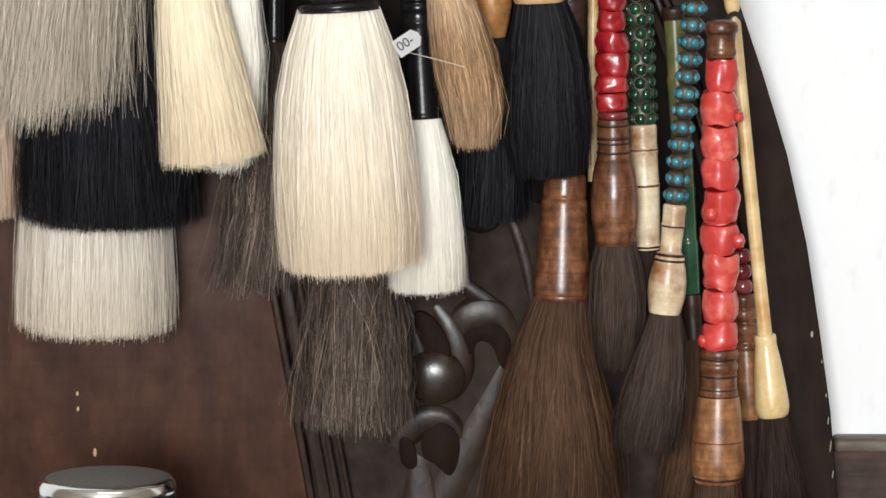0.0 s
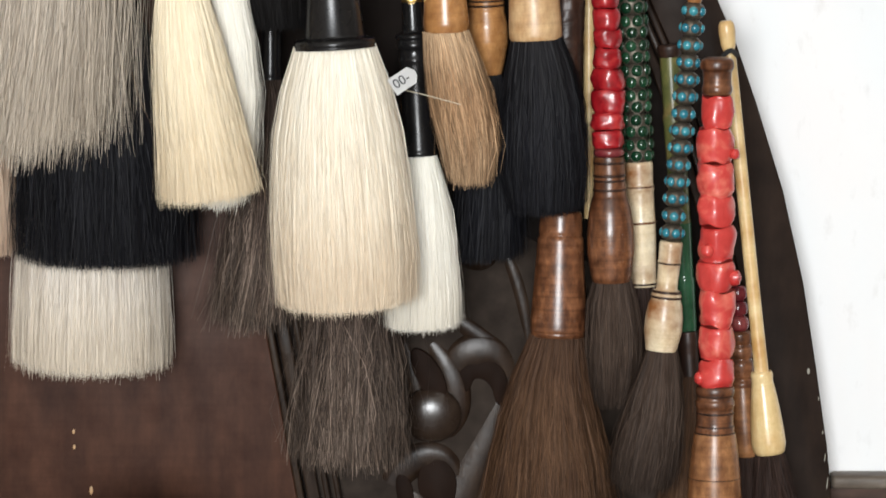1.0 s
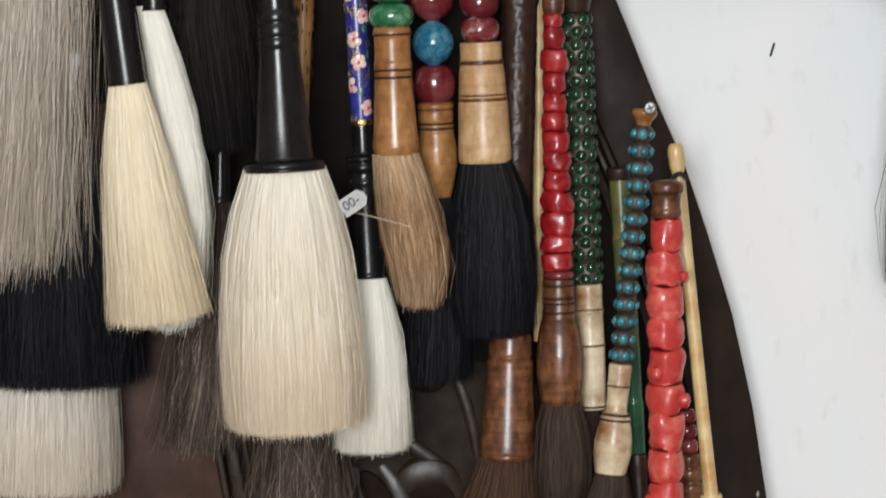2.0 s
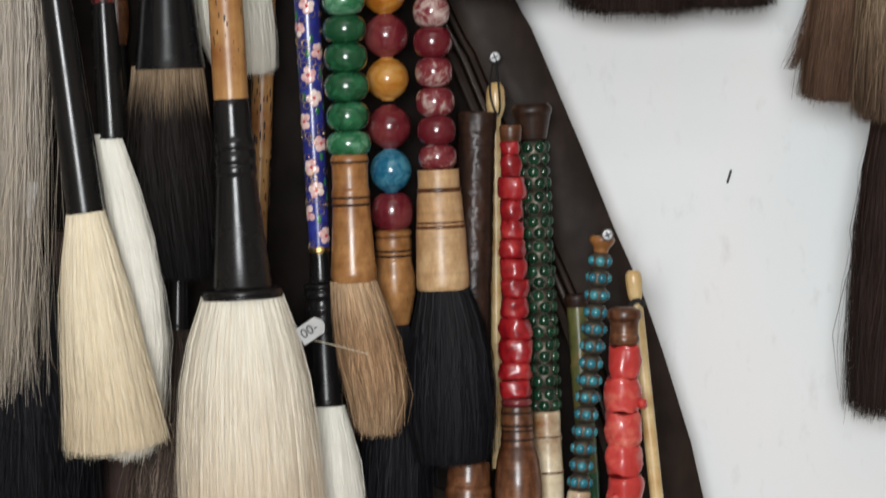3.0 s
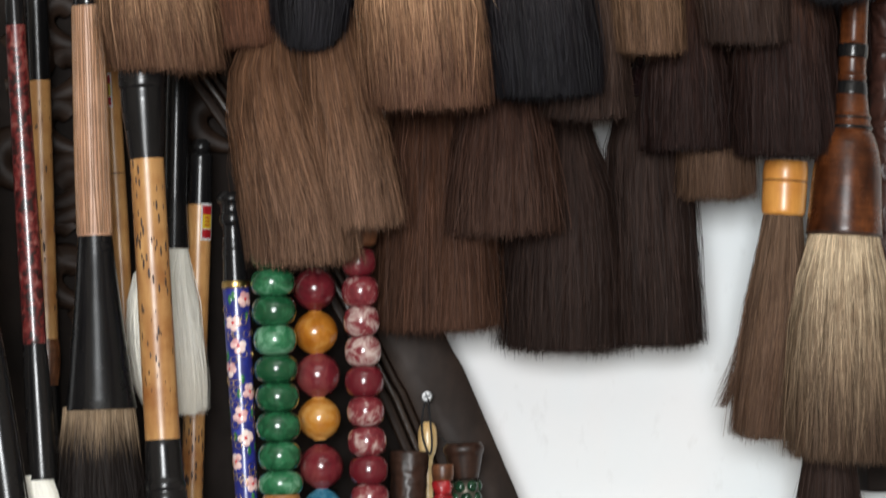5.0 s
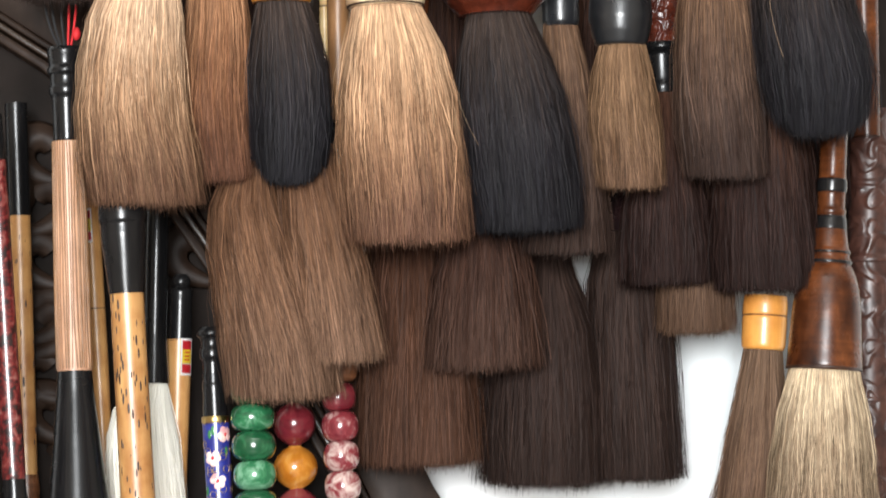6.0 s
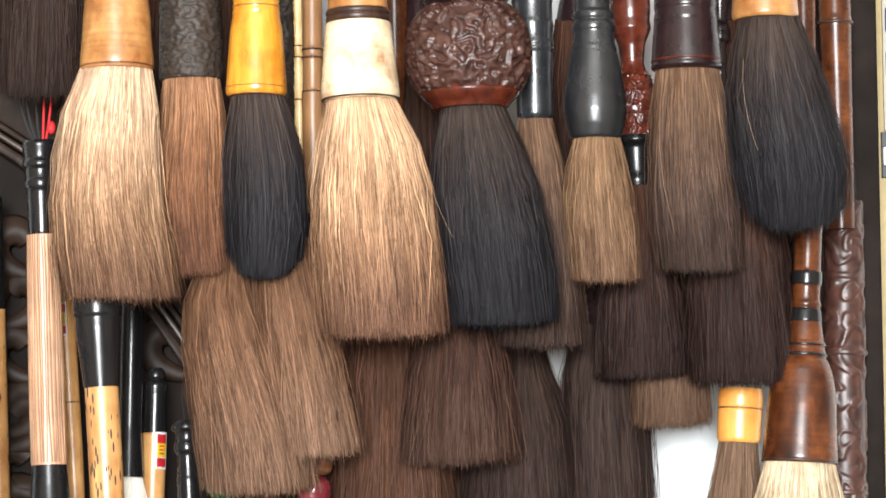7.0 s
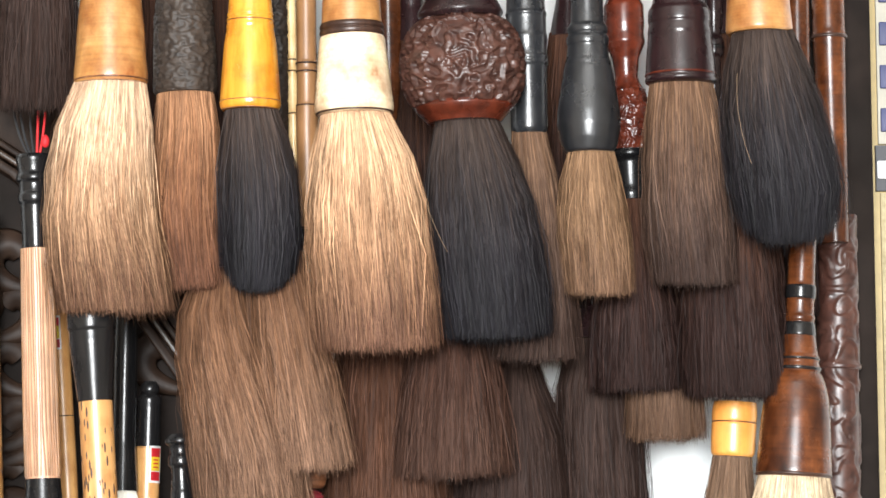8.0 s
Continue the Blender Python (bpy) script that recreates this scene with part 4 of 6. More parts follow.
b = brush('white hair brush with a blue enamel handle', (-0.0675, 1.7, 1.5606), (-0.0546, 1.7, 1.2978))
turned(b, 'finial', 'horn', [(1.0, 5.35), (3.0, 6.96), (5.2, 7.22), (6.4, 5.35), (10.3, 5.08), (12.0, 6.15), (15.7, 6.15), (16.7, 4.82), (26.3, 4.82), (27.9, 5.62), (31.6, 5.62)])
turned(b, 'neck', 'horn', [(23.0, 5.08), (28.3, 5.35), (43.5, 5.89)])
turned(b, 'collar', 'brass', [(43.3, 6.42), (44.1, 6.69), (45.7, 6.69), (46.5, 6.42)])
turned(b, 'handle', 'enamel', [(45.4, 6.42), (188.5, 4.82)], label='blue enamel handle with pink blossoms')
turned(b, 'collar', 'brass', [(187.4, 4.82), (188.2, 5.08), (189.3, 5.08), (189.8, 4.82)])
turned(b, 'ferrule', 'horn', [(189.6, 4.82), (203.7, 5.35), (204.9, 8.6), (206.4, 8.9), (207.6, 7.6), (208.9, 8.6), (211.0, 8.6), (212.2, 7.2), (215.5, 7.6), (217.0, 8.2), (218.6, 7.6), (243.6, 7.9), (259.6, 8.3), (260.6, 8.9), (262.4, 8.6)])
blossoms(b, 46.7, 187.4, 6.42, 4.82, 13)
bristles(b, 'h_white', 262.6, 344.5, [8.3, 11.0, 13.2, 14.8, 16.0, 16.8, 17.3, 17.7, 17.1], 3449, (0.0, 0.0), rag=0.018, stray=0.04, core=0.92, cross=0.8, wave=0.0105, gather=0.3, width=0.19, sway=[-0.5, -0.4, -0.5, -0.7, -0.9, -1.3, -1.6, -1.9, -2.2])

b = brush('coarse dark brown brush with a spotted bamboo handle', (-0.0831, 1.735, 1.5882), (-0.0919, 1.735, 1.2622))
turned(b, 'finial', 'horn', [(0.9, 2.73), (2.7, 4.37), (5.9, 4.64), (6.7, 3.28), (7.9, 5.46), (9.6, 6.01), (14.2, 5.46), (33.2, 6.01)])
turned(b, 'handle', 'bamboo', [(32.5, 6.01), (97.6, 5.46), (173.9, 5.19)], label='spotted bamboo handle')
turned(b, 'lower_handle', 'bamboo', [(119.3, 5.19), (165.2, 4.64), (200.5, 4.1), (273.9, 4.1)])
turned(b, 'ferrule', 'horn', [(276.3, 4.1), (289.1, 13.65), (324.1, 16.93)])
spots(b, 34.9, 200.6, 5.19, 95, 5)
sticker(b, 32.1, 49.8, 6.01, -0.85)
bristles(b, 'h_coarse', 324.5, 443.1, [15.9, 16.6, 17.5, 18.9, 21.4, 23.5, 25.3, 26.5, 25.9], 3909, (0.0, 0.0), rag=0.05, stray=0.15, loose=0.03, width=0.25, wave=0.024, core=0.7, gather=0.5, sway=[2.2, 2.9, 3.5, 4.1, 4.6, 4.8, 4.4, 4.1, 4.6])

b = brush('tan hair brush with a handle of green beads', (-0.0488, 1.69, 1.5483), (-0.0417, 1.69, 1.3568))
bead(b, 'jade', 12.7, 25.6, 10.37, 'squat', 0)
bead(b, 'jade', 25.6, 38.3, 10.37, 'squat', 1)
bead(b, 'jade', 38.3, 52.0, 10.37, 'squat', 2)
bead(b, 'jade', 52.0, 65.7, 10.37, 'squat', 3)
bead(b, 'jade', 66.0, 78.9, 10.37, 'squat', 4)
bead(b, 'jade', 78.9, 92.3, 10.37, 'squat', 5)
bead(b, 'jade', 92.5, 106.2, 10.37, 'squat', 6)
bead(b, 'jade', 106.5, 119.9, 10.37, 'squat', 7)
bead(b, 'jade', 120.1, 132.0, 10.37, 'squat', 8)
turned(b, 'handle', 'honeywood', [(131.2, 8.25), (133.0, 9.04), (135.1, 9.04), (136.2, 8.51), (147.0, 8.51), (147.8, 9.04), (150.9, 9.04), (151.7, 8.78), (154.4, 9.04), (155.2, 8.78), (158.8, 9.04), (177.3, 10.11), (187.8, 10.91), (191.0, 9.84)], label='honey-coloured turned wooden handle')
turned(b, 'ring', 'darkwood', [(150.5, 8.78), (150.9, 9.2), (151.5, 9.2), (151.9, 8.78)])
turned(b, 'ring', 'darkwood', [(154.0, 8.91), (154.3, 9.34), (154.9, 9.34), (155.3, 8.91)])
turned(b, 'ring', 'darkwood', [(133.9, 8.78), (134.3, 9.2), (134.9, 9.2), (135.3, 8.78)])
bristles(b, 'h_tan', 191.2, 262.3, [10.9, 12.3, 13.4, 14.2, 14.4, 13.9, 13.0, 11.4, 8.9], 2300, (0.0, 0.0), rag=0.04, stray=0.1, loose=0.01, gather=0.5, sway=[-0.2, 1.5, 3.1, 4.6, 6.2, 7.7, 9.0, 9.3, 9.0])

b = brush('dark hair brush with a handle of maroon and orange beads', (-0.0294, 1.715, 1.5335), (-0.0222, 1.721, 1.3351))
bead(b, 'maroon', 9.0, 29.4, 10.56, 'round', 0)
bead(b, 'agate', 29.7, 50.3, 10.56, 'round', 1)
bead(b, 'maroon', 49.8, 70.7, 10.83, 'round', 2)
bead(b, 'agate', 70.7, 91.1, 10.56, 'round', 3)
bead(b, 'maroon', 93.2, 114.1, 10.83, 'round', 4)
bead(b, 'bluestone', 114.1, 135.0, 10.29, 'round', 7)
bead(b, 'maroon', 135.3, 153.3, 10.02, 'squat', 8)
turned(b, 'handle', 'honeywood', [(152.7, 7.85), (153.8, 8.93), (155.4, 8.93), (156.2, 8.12), (157.5, 8.66), (161.8, 8.66), (162.7, 8.12), (163.5, 8.66), (164.5, 8.66), (165.4, 8.12), (166.4, 8.66), (167.8, 8.39), (174.7, 9.75), (182.8, 9.75), (192.3, 7.85), (198.1, 6.23)], label='honey-coloured turned wooden handle')
turned(b, 'ring', 'darkwood', [(162.3, 8.26), (162.6, 8.69), (163.2, 8.69), (163.6, 8.26)])
turned(b, 'ring', 'darkwood', [(164.4, 8.26), (164.7, 8.69), (165.4, 8.69), (165.8, 8.26)])
turned(b, 'ring', 'brownwood', [(155.3, 8.12), (155.6, 8.55), (156.3, 8.55), (156.6, 8.12)])
bristles(b, 'h_black', 198.3, 286.7, [5.96, 8.12, 11.37, 14.89, 16.78, 17.33], 2070, (-4.4, 1.3), rag=0.03, gather=0.5, cross=1.0, width=0.28, lock=22)

b = brush('black hair brush with a handle of mottled red beads', (-0.0081, 1.7, 1.5429), (0.0002, 1.7, 1.3529))
turned(b, 'cap', 'brownwood', [(1.2, 9.1), (2.8, 9.63), (3.9, 9.36), (5.0, 9.63), (6.5, 9.1), (8.1, 8.83), (9.6, 6.96)])
bead(b, 'quartz', 10.1, 23.1, 8.03, 'squat', 20)
bead(b, 'quartz', 23.4, 37.5, 8.83, 'squat', 21)
bead(b, 'quartz', 37.5, 51.6, 8.83, 'squat', 22)
bead(b, 'quartz', 51.6, 65.7, 8.83, 'squat', 23)
bead(b, 'quartz', 65.9, 80.0, 9.1, 'squat', 24)
bead(b, 'quartz', 80.2, 94.0, 9.1, 'squat', 25)
bead(b, 'quartz', 94.3, 107.8, 9.1, 'squat', 26)
bead(b, 'quartz', 107.8, 121.3, 9.1, 'squat', 27)
bead(b, 'quartz', 121.3, 133.2, 9.36, 'squat', 29)
turned(b, 'handle', 'palewood', [(133.1, 9.9), (141.9, 9.9), (142.6, 10.44), (143.7, 10.17), (145.8, 10.7), (157.7, 11.24), (158.8, 11.51), (159.8, 11.24), (161.2, 11.77), (172.3, 12.04), (184.2, 12.58), (188.2, 12.58), (189.8, 11.77)], label='pale turned wooden handle with brown rings')
turned(b, 'ring', 'brownwood', [(141.6, 10.17), (142.1, 10.6), (143.2, 10.6), (143.7, 10.17)])
turned(b, 'ring', 'brownwood', [(157.3, 11.1), (157.6, 11.53), (158.3, 11.53), (158.7, 11.1)])
turned(b, 'ring', 'brownwood', [(158.9, 11.24), (159.5, 11.67), (160.7, 11.67), (161.3, 11.24)])
bristles(b, 'h_black', 189.6, 271.2, [12.0, 15.2, 17.4, 19.0, 19.8, 20.3, 20.2, 19.3, 17.3], 3449, (0.0, 0.0), rag=0.03, stray=0.05, sway=[0.5, 1.0, 1.3, 1.4, 1.3, 1.2, 1.1, 1.1, 0.9])

b = brush('umber hair brush with a long carved dark wooden handle', (0.0162, 1.72, 1.4367), (0.011, 1.708, 1.21))
turned(b, 'upper_handle', 'darkwood', [(-0.1, 8.88), (1.2, 9.42), (9.2, 9.15), (11.1, 8.61), (66.6, 8.88), (109.5, 8.34), (147.1, 8.07), (166.0, 8.07)], label='carved dark wooden upper handle', carve=scrollwork(0.3, 6.0, 2.0), seg=48)
turned(b, 'handle', 'brownwood', [(166.1, 8.88), (167.1, 9.96), (176.2, 10.5), (177.3, 9.96), (178.8, 11.03), (189.6, 11.57), (205.7, 12.65), (219.1, 13.46), (222.9, 13.46), (223.8, 12.92), (224.9, 13.19), (226.1, 12.38)], label='varnished red-brown turned handle')
turned(b, 'ring', 'darkwood', [(175.9, 9.42), (176.3, 9.85), (177.3, 9.85), (177.8, 9.42)])
turned(b, 'ring', 'darkwood', [(223.5, 12.52), (223.7, 12.95), (224.4, 12.95), (224.8, 12.52)])
bristles(b, 'h_umber', 225.5, 326.4, [12.7, 15.7, 19.2, 22.5, 25.7, 28.5, 30.3, 31.9, 32.9], 5290, (0.0, -2.7), rag=0.03, stray=0.05, loose=0.005, gather=0.5, sway=[-0.4, -2.5, -3.2, -3.0, -2.7, -2.2, -2.0, -2.0, -2.4])

b = brush('dark grey-brown hair brush with a handle of glossy red beads', (0.0318, 1.705, 1.4309), (0.0364, 1.705, 1.2377))
turned(b, 'cap', 'brownwood', [(-0.0, 4.83), (1.3, 5.37), (6.1, 5.1), (7.7, 4.56)])
bead(b, 'red', 7.4, 14.3, 4.56, 'chunk', 40)
bead(b, 'red', 14.3, 24.2, 5.1, 'chunk', 41)
bead(b, 'red', 24.2, 34.8, 6.71, 'chunk', 42)
bead(b, 'red', 34.8, 44.7, 5.64, 'chunk', 43)
bead(b, 'red', 44.7, 54.0, 5.9, 'chunk', 44)
bead(b, 'red', 54.0, 62.8, 6.71, 'chunk', 45)
bead(b, 'red', 62.8, 73.0, 6.44, 'chunk', 46)
bead(b, 'red', 72.9, 81.5, 6.98, 'chunk', 47)
bead(b, 'red', 81.5, 91.4, 6.71, 'chunk', 48)
bead(b, 'red', 91.3, 101.5, 7.78, 'chunk', 49)
bead(b, 'red', 100.9, 112.4, 8.05, 'chunk', 60)
bead(b, 'red', 112.4, 120.4, 7.78, 'chunk', 61)
bead(b, 'red', 120.6, 128.9, 8.05, 'chunk', 62)
bead(b, 'maroon', 129.0, 133.5, 7.51, 'barrel', 3)
turned(b, 'handle', 'brownwood', [(133.4, 7.25), (135.5, 7.51), (136.4, 7.25), (141.7, 7.51), (142.5, 7.25), (148.4, 7.78), (151.9, 8.05), (152.9, 8.59), (158.9, 10.2), (169.5, 11.27), (178.9, 11.27), (187.1, 10.2), (191.2, 9.66), (193.0, 8.86)], label='varnished brown turned handle')
turned(b, 'ring', 'darkwood', [(135.4, 7.25), (135.7, 7.68), (136.4, 7.68), (136.8, 7.25)])
turned(b, 'ring', 'darkwood', [(141.6, 7.38), (141.9, 7.81), (142.6, 7.81), (142.9, 7.38)])
turned(b, 'ring', 'darkwood', [(144.0, 7.38), (144.3, 7.81), (145.0, 7.81), (145.3, 7.38)])
turned(b, 'ring', 'darkwood', [(148.3, 7.78), (148.5, 8.21), (149.2, 8.21), (149.6, 7.78)])
bristles(b, 'h_slate', 192.3, 251.6, [8.9, 11.2, 12.4, 12.7, 12.8, 12.6, 11.5, 10.4, 8.2], 1839, (0.0, 0.0), rag=0.05, gather=0.5, sway=[0.3, 0.0, 0.0, 0.1, 0.1, -0.0, -0.3, -0.5, -1.0])

b = brush('slim carved bone stick hung from a screw by a cord', (0.0252, 1.735, 1.4509), (0.0258, 1.735, 1.325))
turned(b, 'knob', 'bone', [(0.0, 2.18), (1.9, 3.82), (4.9, 4.64), (11.6, 4.64), (15.7, 3.55), (17.6, 2.46)])
turned(b, 'handle', 'bone', [(17.1, 2.46), (55.0, 2.73), (125.8, 2.73), (185.9, 2.46)])

b = brush('slim bone-handled brush with dark green studded beads', (0.0421, 1.725, 1.4407), (0.0526, 1.725, 1.2328))
turned(b, 'cap', 'darkwood', [(0.0, 8.15), (1.9, 9.77), (4.0, 9.77), (5.4, 8.96), (12.1, 7.6), (16.7, 6.52)])
for k in range(11):
    studded(b, 17.6 + 11.83 * k, 29.2 + 11.83 * k, 7.0, 'darkgreen', 'silver', 6, 2.9, (-0.47, 0.47), 0.4 * k)
turned(b, 'handle', 'oldbone', [(147.4, 6.24), (148.5, 6.79), (158.3, 6.52), (159.3, 7.06), (160.9, 7.06), (161.8, 6.52), (175.7, 6.79), (176.7, 7.06), (178.1, 6.79), (190.4, 6.52), (204.7, 5.97), (205.8, 6.52), (207.7, 5.97)], label='cream bone handle with turned rings')
turned(b, 'ring', 'brownwood', [(158.9, 6.65), (159.2, 7.09), (159.9, 7.09), (160.3, 6.65)])
turned(b, 'ring', 'brownwood', [(176.1, 6.79), (176.4, 7.22), (177.1, 7.22), (177.4, 6.79)])
turned(b, 'ring', 'darkwood', [(205.7, 6.11), (206.0, 6.54), (206.6, 6.54), (207.0, 6.11)])
bristles(b, 'h_dark', 207.5, 239.4, [5.43, 6.52, 7.06, 7.06], 690, (-3.3, 0.0))

b = brush('grey-brown hair brush with turquoise-studded silver beads', (0.0748, 1.69, 1.3798), (0.0595, 1.69, 1.2068))
turned(b, 'cap', 'honeywood', [(0.9, 5.32), (2.0, 6.12), (3.6, 5.85), (6.3, 3.72), (8.5, 3.19)])
for k in range(14):
    studded(b, 8.6 + 8.05 * k, 16.2 + 8.05 * k, 5.5, 'turquoise', 'silver', 6, 2.2, (0.0,), 0.5 + 0.35 * k)
turned(b, 'handle', 'oldbone', [(121.3, 5.05), (122.3, 5.59), (130.2, 5.32), (131.2, 5.85), (132.3, 5.32), (139.3, 5.05), (144.2, 5.05), (145.0, 7.18), (146.1, 6.65), (146.8, 7.45), (148.2, 6.92), (151.1, 7.98), (157.7, 9.04), (164.4, 9.04), (169.9, 7.98), (173.2, 7.45)], label='yellowed bone handle with a rounded belly')
turned(b, 'ring', 'darkwood', [(130.8, 5.32), (131.1, 5.75), (131.8, 5.75), (132.2, 5.32)])
turned(b, 'ring', 'darkwood', [(144.6, 6.65), (144.9, 7.08), (145.6, 7.08), (146.0, 6.65)])
turned(b, 'ring', 'darkwood', [(147.0, 7.05), (147.3, 7.47), (148.0, 7.47), (148.4, 7.05)])
bristles(b, 'h_slate', 172.7, 239.2, [7.3, 8.9, 10.5, 12.0, 13.5, 14.8, 15.6, 15.8, 13.9], 2760, (0.0, 0.0), rag=0.05, stray=0.08, loose=0.01, gather=0.5, sway=[0.4, 0.4, 0.3, -0.1, -0.7, -1.4, -2.1, -2.9, -3.3])

b = brush('brown hair brush with an olive and bottle-green handle', (0.0643, 1.735, 1.3489), (0.0754, 1.735, 1.1882))
turned(b, 'cap', 'darkwood', [(-0.1, 5.46), (0.9, 6.28), (4.2, 5.73), (5.9, 5.19)])
turned(b, 'handle', 'olive', [(5.9, 5.19), (32.8, 4.92), (33.6, 5.46), (58.3, 4.92), (86.2, 4.92)])
turned(b, 'lower_handle', 'bottle', [(86.2, 5.19), (112.4, 4.64), (113.2, 5.19), (138.7, 4.64)])
turned(b, 'ferrule', 'darkwood', [(139.2, 4.92), (144.1, 5.19), (149.8, 4.64), (160.8, 4.92)])
bristles(b, 'h_umber', 160.4, 242.4, [4.92, 8.19, 10.92, 11.47, 10.92], 1380, (-12.7, 0.0), rag=0.05, gather=0.5)

b = brush('dark hair brush with a handle of salmon-red coral', (0.0843, 1.675, 1.3466), (0.0845, 1.675, 1.1287))
turned(b, 'cap', 'brownwood', [(-0.1, 4.48), (0.8, 7.12), (2.3, 7.91), (5.2, 7.91), (6.3, 6.85), (8.1, 6.59), (12.9, 6.59), (13.9, 7.12), (16.0, 7.12), (17.3, 6.33)], label='brown turned wooden cap')
bead(b, 'coral', 17.4, 32.6, 7.38, 'chunk', 80)
bead(b, 'coral', 32.5, 48.5, 8.7, 'chunk', 81)
bead(b, 'coral', 48.5, 64.4, 8.44, 'chunk', 82)
bead(b, 'coral', 64.3, 78.6, 8.7, 'chunk', 83)
bead(b, 'coral', 78.6, 94.8, 8.44, 'chunk', 84)
bead(b, 'coral', 94.7, 108.8, 8.96, 'chunk', 85)
bead(b, 'coral', 108.8, 125.8, 8.7, 'chunk', 86)
bead(b, 'coral', 125.8, 141.0, 8.44, 'chunk', 87)
bead(b, 'coral', 141.0, 154.6, 8.7, 'chunk', 88)
stub(b, 89.7, -4.5, -6.5, 3.4)
stub(b, 102.8, 8.6, -3.0, 3.6)
stub(b, 44.7, 8.3, -3.5, 2.6)
stub(b, 149.8, -7.5, -4.0, 3.0)
turned(b, 'collar', 'brownwood', [(154.1, 8.7), (155.3, 9.23), (157.5, 9.23), (158.4, 8.44), (160.3, 8.44), (161.0, 9.23), (163.4, 9.23), (164.3, 8.7), (172.5, 8.7), (173.3, 9.23), (176.5, 9.23)])
turned(b, 'handle', 'nutwood', [(176.4, 9.75), (177.7, 10.02), (185.5, 11.07), (196.1, 12.13), (208.0, 12.92), (213.5, 12.13), (215.8, 11.34), (217.3, 10.55)], label='varnished brown turned handle')
turned(b, 'ring', 'darkwood', [(157.3, 8.44), (157.7, 8.86), (158.5, 8.86), (158.9, 8.44)])
turned(b, 'ring', 'darkwood', [(163.2, 8.57), (163.4, 8.99), (163.9, 8.99), (164.3, 8.57)])
turned(b, 'ring', 'darkwood', [(166.1, 8.7), (166.3, 9.12), (166.9, 9.12), (167.2, 8.7)])
turned(b, 'ring', 'darkwood', [(172.5, 8.7), (172.7, 9.12), (173.3, 9.12), (173.6, 8.7)])
turned(b, 'ring', 'darkwood', [(175.7, 9.23), (175.9, 9.65), (176.4, 9.65), (176.7, 9.23)])
turned(b, 'ring', 'darkwood', [(197.2, 12.0), (197.2, 12.42), (197.5, 12.42), (197.7, 12.0)])
turned(b, 'ring', 'darkwood', [(214.3, 11.47), (214.6, 11.89), (215.3, 11.89), (215.7, 11.47)])
bristles(b, 'h_umber', 216.1, 257.5, [10.55, 11.6, 13.18, 14.24], 1609, (-0.1, 0.0), gather=0.5)

b = brush('small brown turned brush with dark beads', (0.0963, 1.715, 1.2377), (0.1017, 1.715, 1.1523))
bead(b, 'maroon', 2.7, 10.0, 4.86, 'squat', 120)
bead(b, 'maroon', 10.0, 17.4, 4.86, 'squat', 121)
bead(b, 'maroon', 17.4, 24.8, 4.86, 'squat', 122)
turned(b, 'collar', 'brownwood', [(24.7, 4.86), (25.8, 6.21), (29.7, 5.94), (31.2, 4.86), (33.0, 6.21), (36.8, 5.94), (38.1, 4.86), (40.0, 6.48), (46.1, 5.94), (47.9, 5.13), (49.4, 6.48), (51.6, 6.21)])
turned(b, 'handle', 'nutwood', [(51.6, 5.94), (59.7, 6.75), (73.4, 7.29), (83.1, 7.02), (85.2, 6.21)])
bristles(b, 'h_dark', 84.6, 144.3, [5.94, 8.1, 9.72, 10.8], 1150, (1.8, 0.0))

b = brush('bone-handled brush with dark hair', (0.0894, 1.7, 1.3624), (0.1119, 1.7, 1.1561))
turned(b, 'knob', 'bone', [(0.1, 2.41), (1.6, 3.75), (5.3, 4.01), (12.1, 3.48), (14.0, 2.68)])
turned(b, 'handle', 'bone', [(13.2, 2.41), (18.5, 3.21), (88.4, 3.21), (137.2, 3.21), (168.5, 3.48)], label='long yellowed bone handle')
turned(b, 'bell', 'bone', [(167.7, 4.82), (169.0, 5.35), (172.9, 5.08), (173.9, 5.35), (183.0, 6.69), (193.8, 7.76), (202.5, 8.29), (206.4, 7.49), (207.4, 6.69)], label='flared bone bell')
bristles(b, 'h_dark', 206.5, 261.2, [6.69, 9.63, 11.77, 13.38], 1380, (1.0, 0.0), rag=0.06, stray=0.15, loose=0.01)

b = brush('brownish-black hair brush against the wall', (0.2175, 1.72, 1.4933), (0.2166, 1.72, 1.437))
turned(b, 'ferrule', 'purple', [(0.5, 8.12), (56.6, 11.37)])
bristles(b, 'h_dark', 56.2, 200.4, [11.37, 14.89, 17.33, 18.41, 18.95, 17.87], 2989, (-2.4, 0.0), rag=0.03, stray=0.1, loose=0.01)

b = brush('spotted bamboo-handled brush with a reddish wooden tip', (-0.1641, 1.745, 1.6727), (-0.1568, 1.745, 1.4699))
turned(b, 'cap', 'horn', [(1.1, 5.49), (56.1, 5.49)])
turned(b, 'handle', 'bamboo', [(56.1, 5.49), (127.3, 5.22), (181.9, 4.94)], label='spotted bamboo handle')
turned(b, 'tip', 'brownwood', [(181.4, 5.22), (187.4, 5.77), (198.3, 5.22), (203.7, 4.12)])
turned(b, 'ferrule', 'horn', [(203.7, 4.39), (252.7, 6.04)])
spots(b, 58.3, 179.1, 5.22, 30, 8)

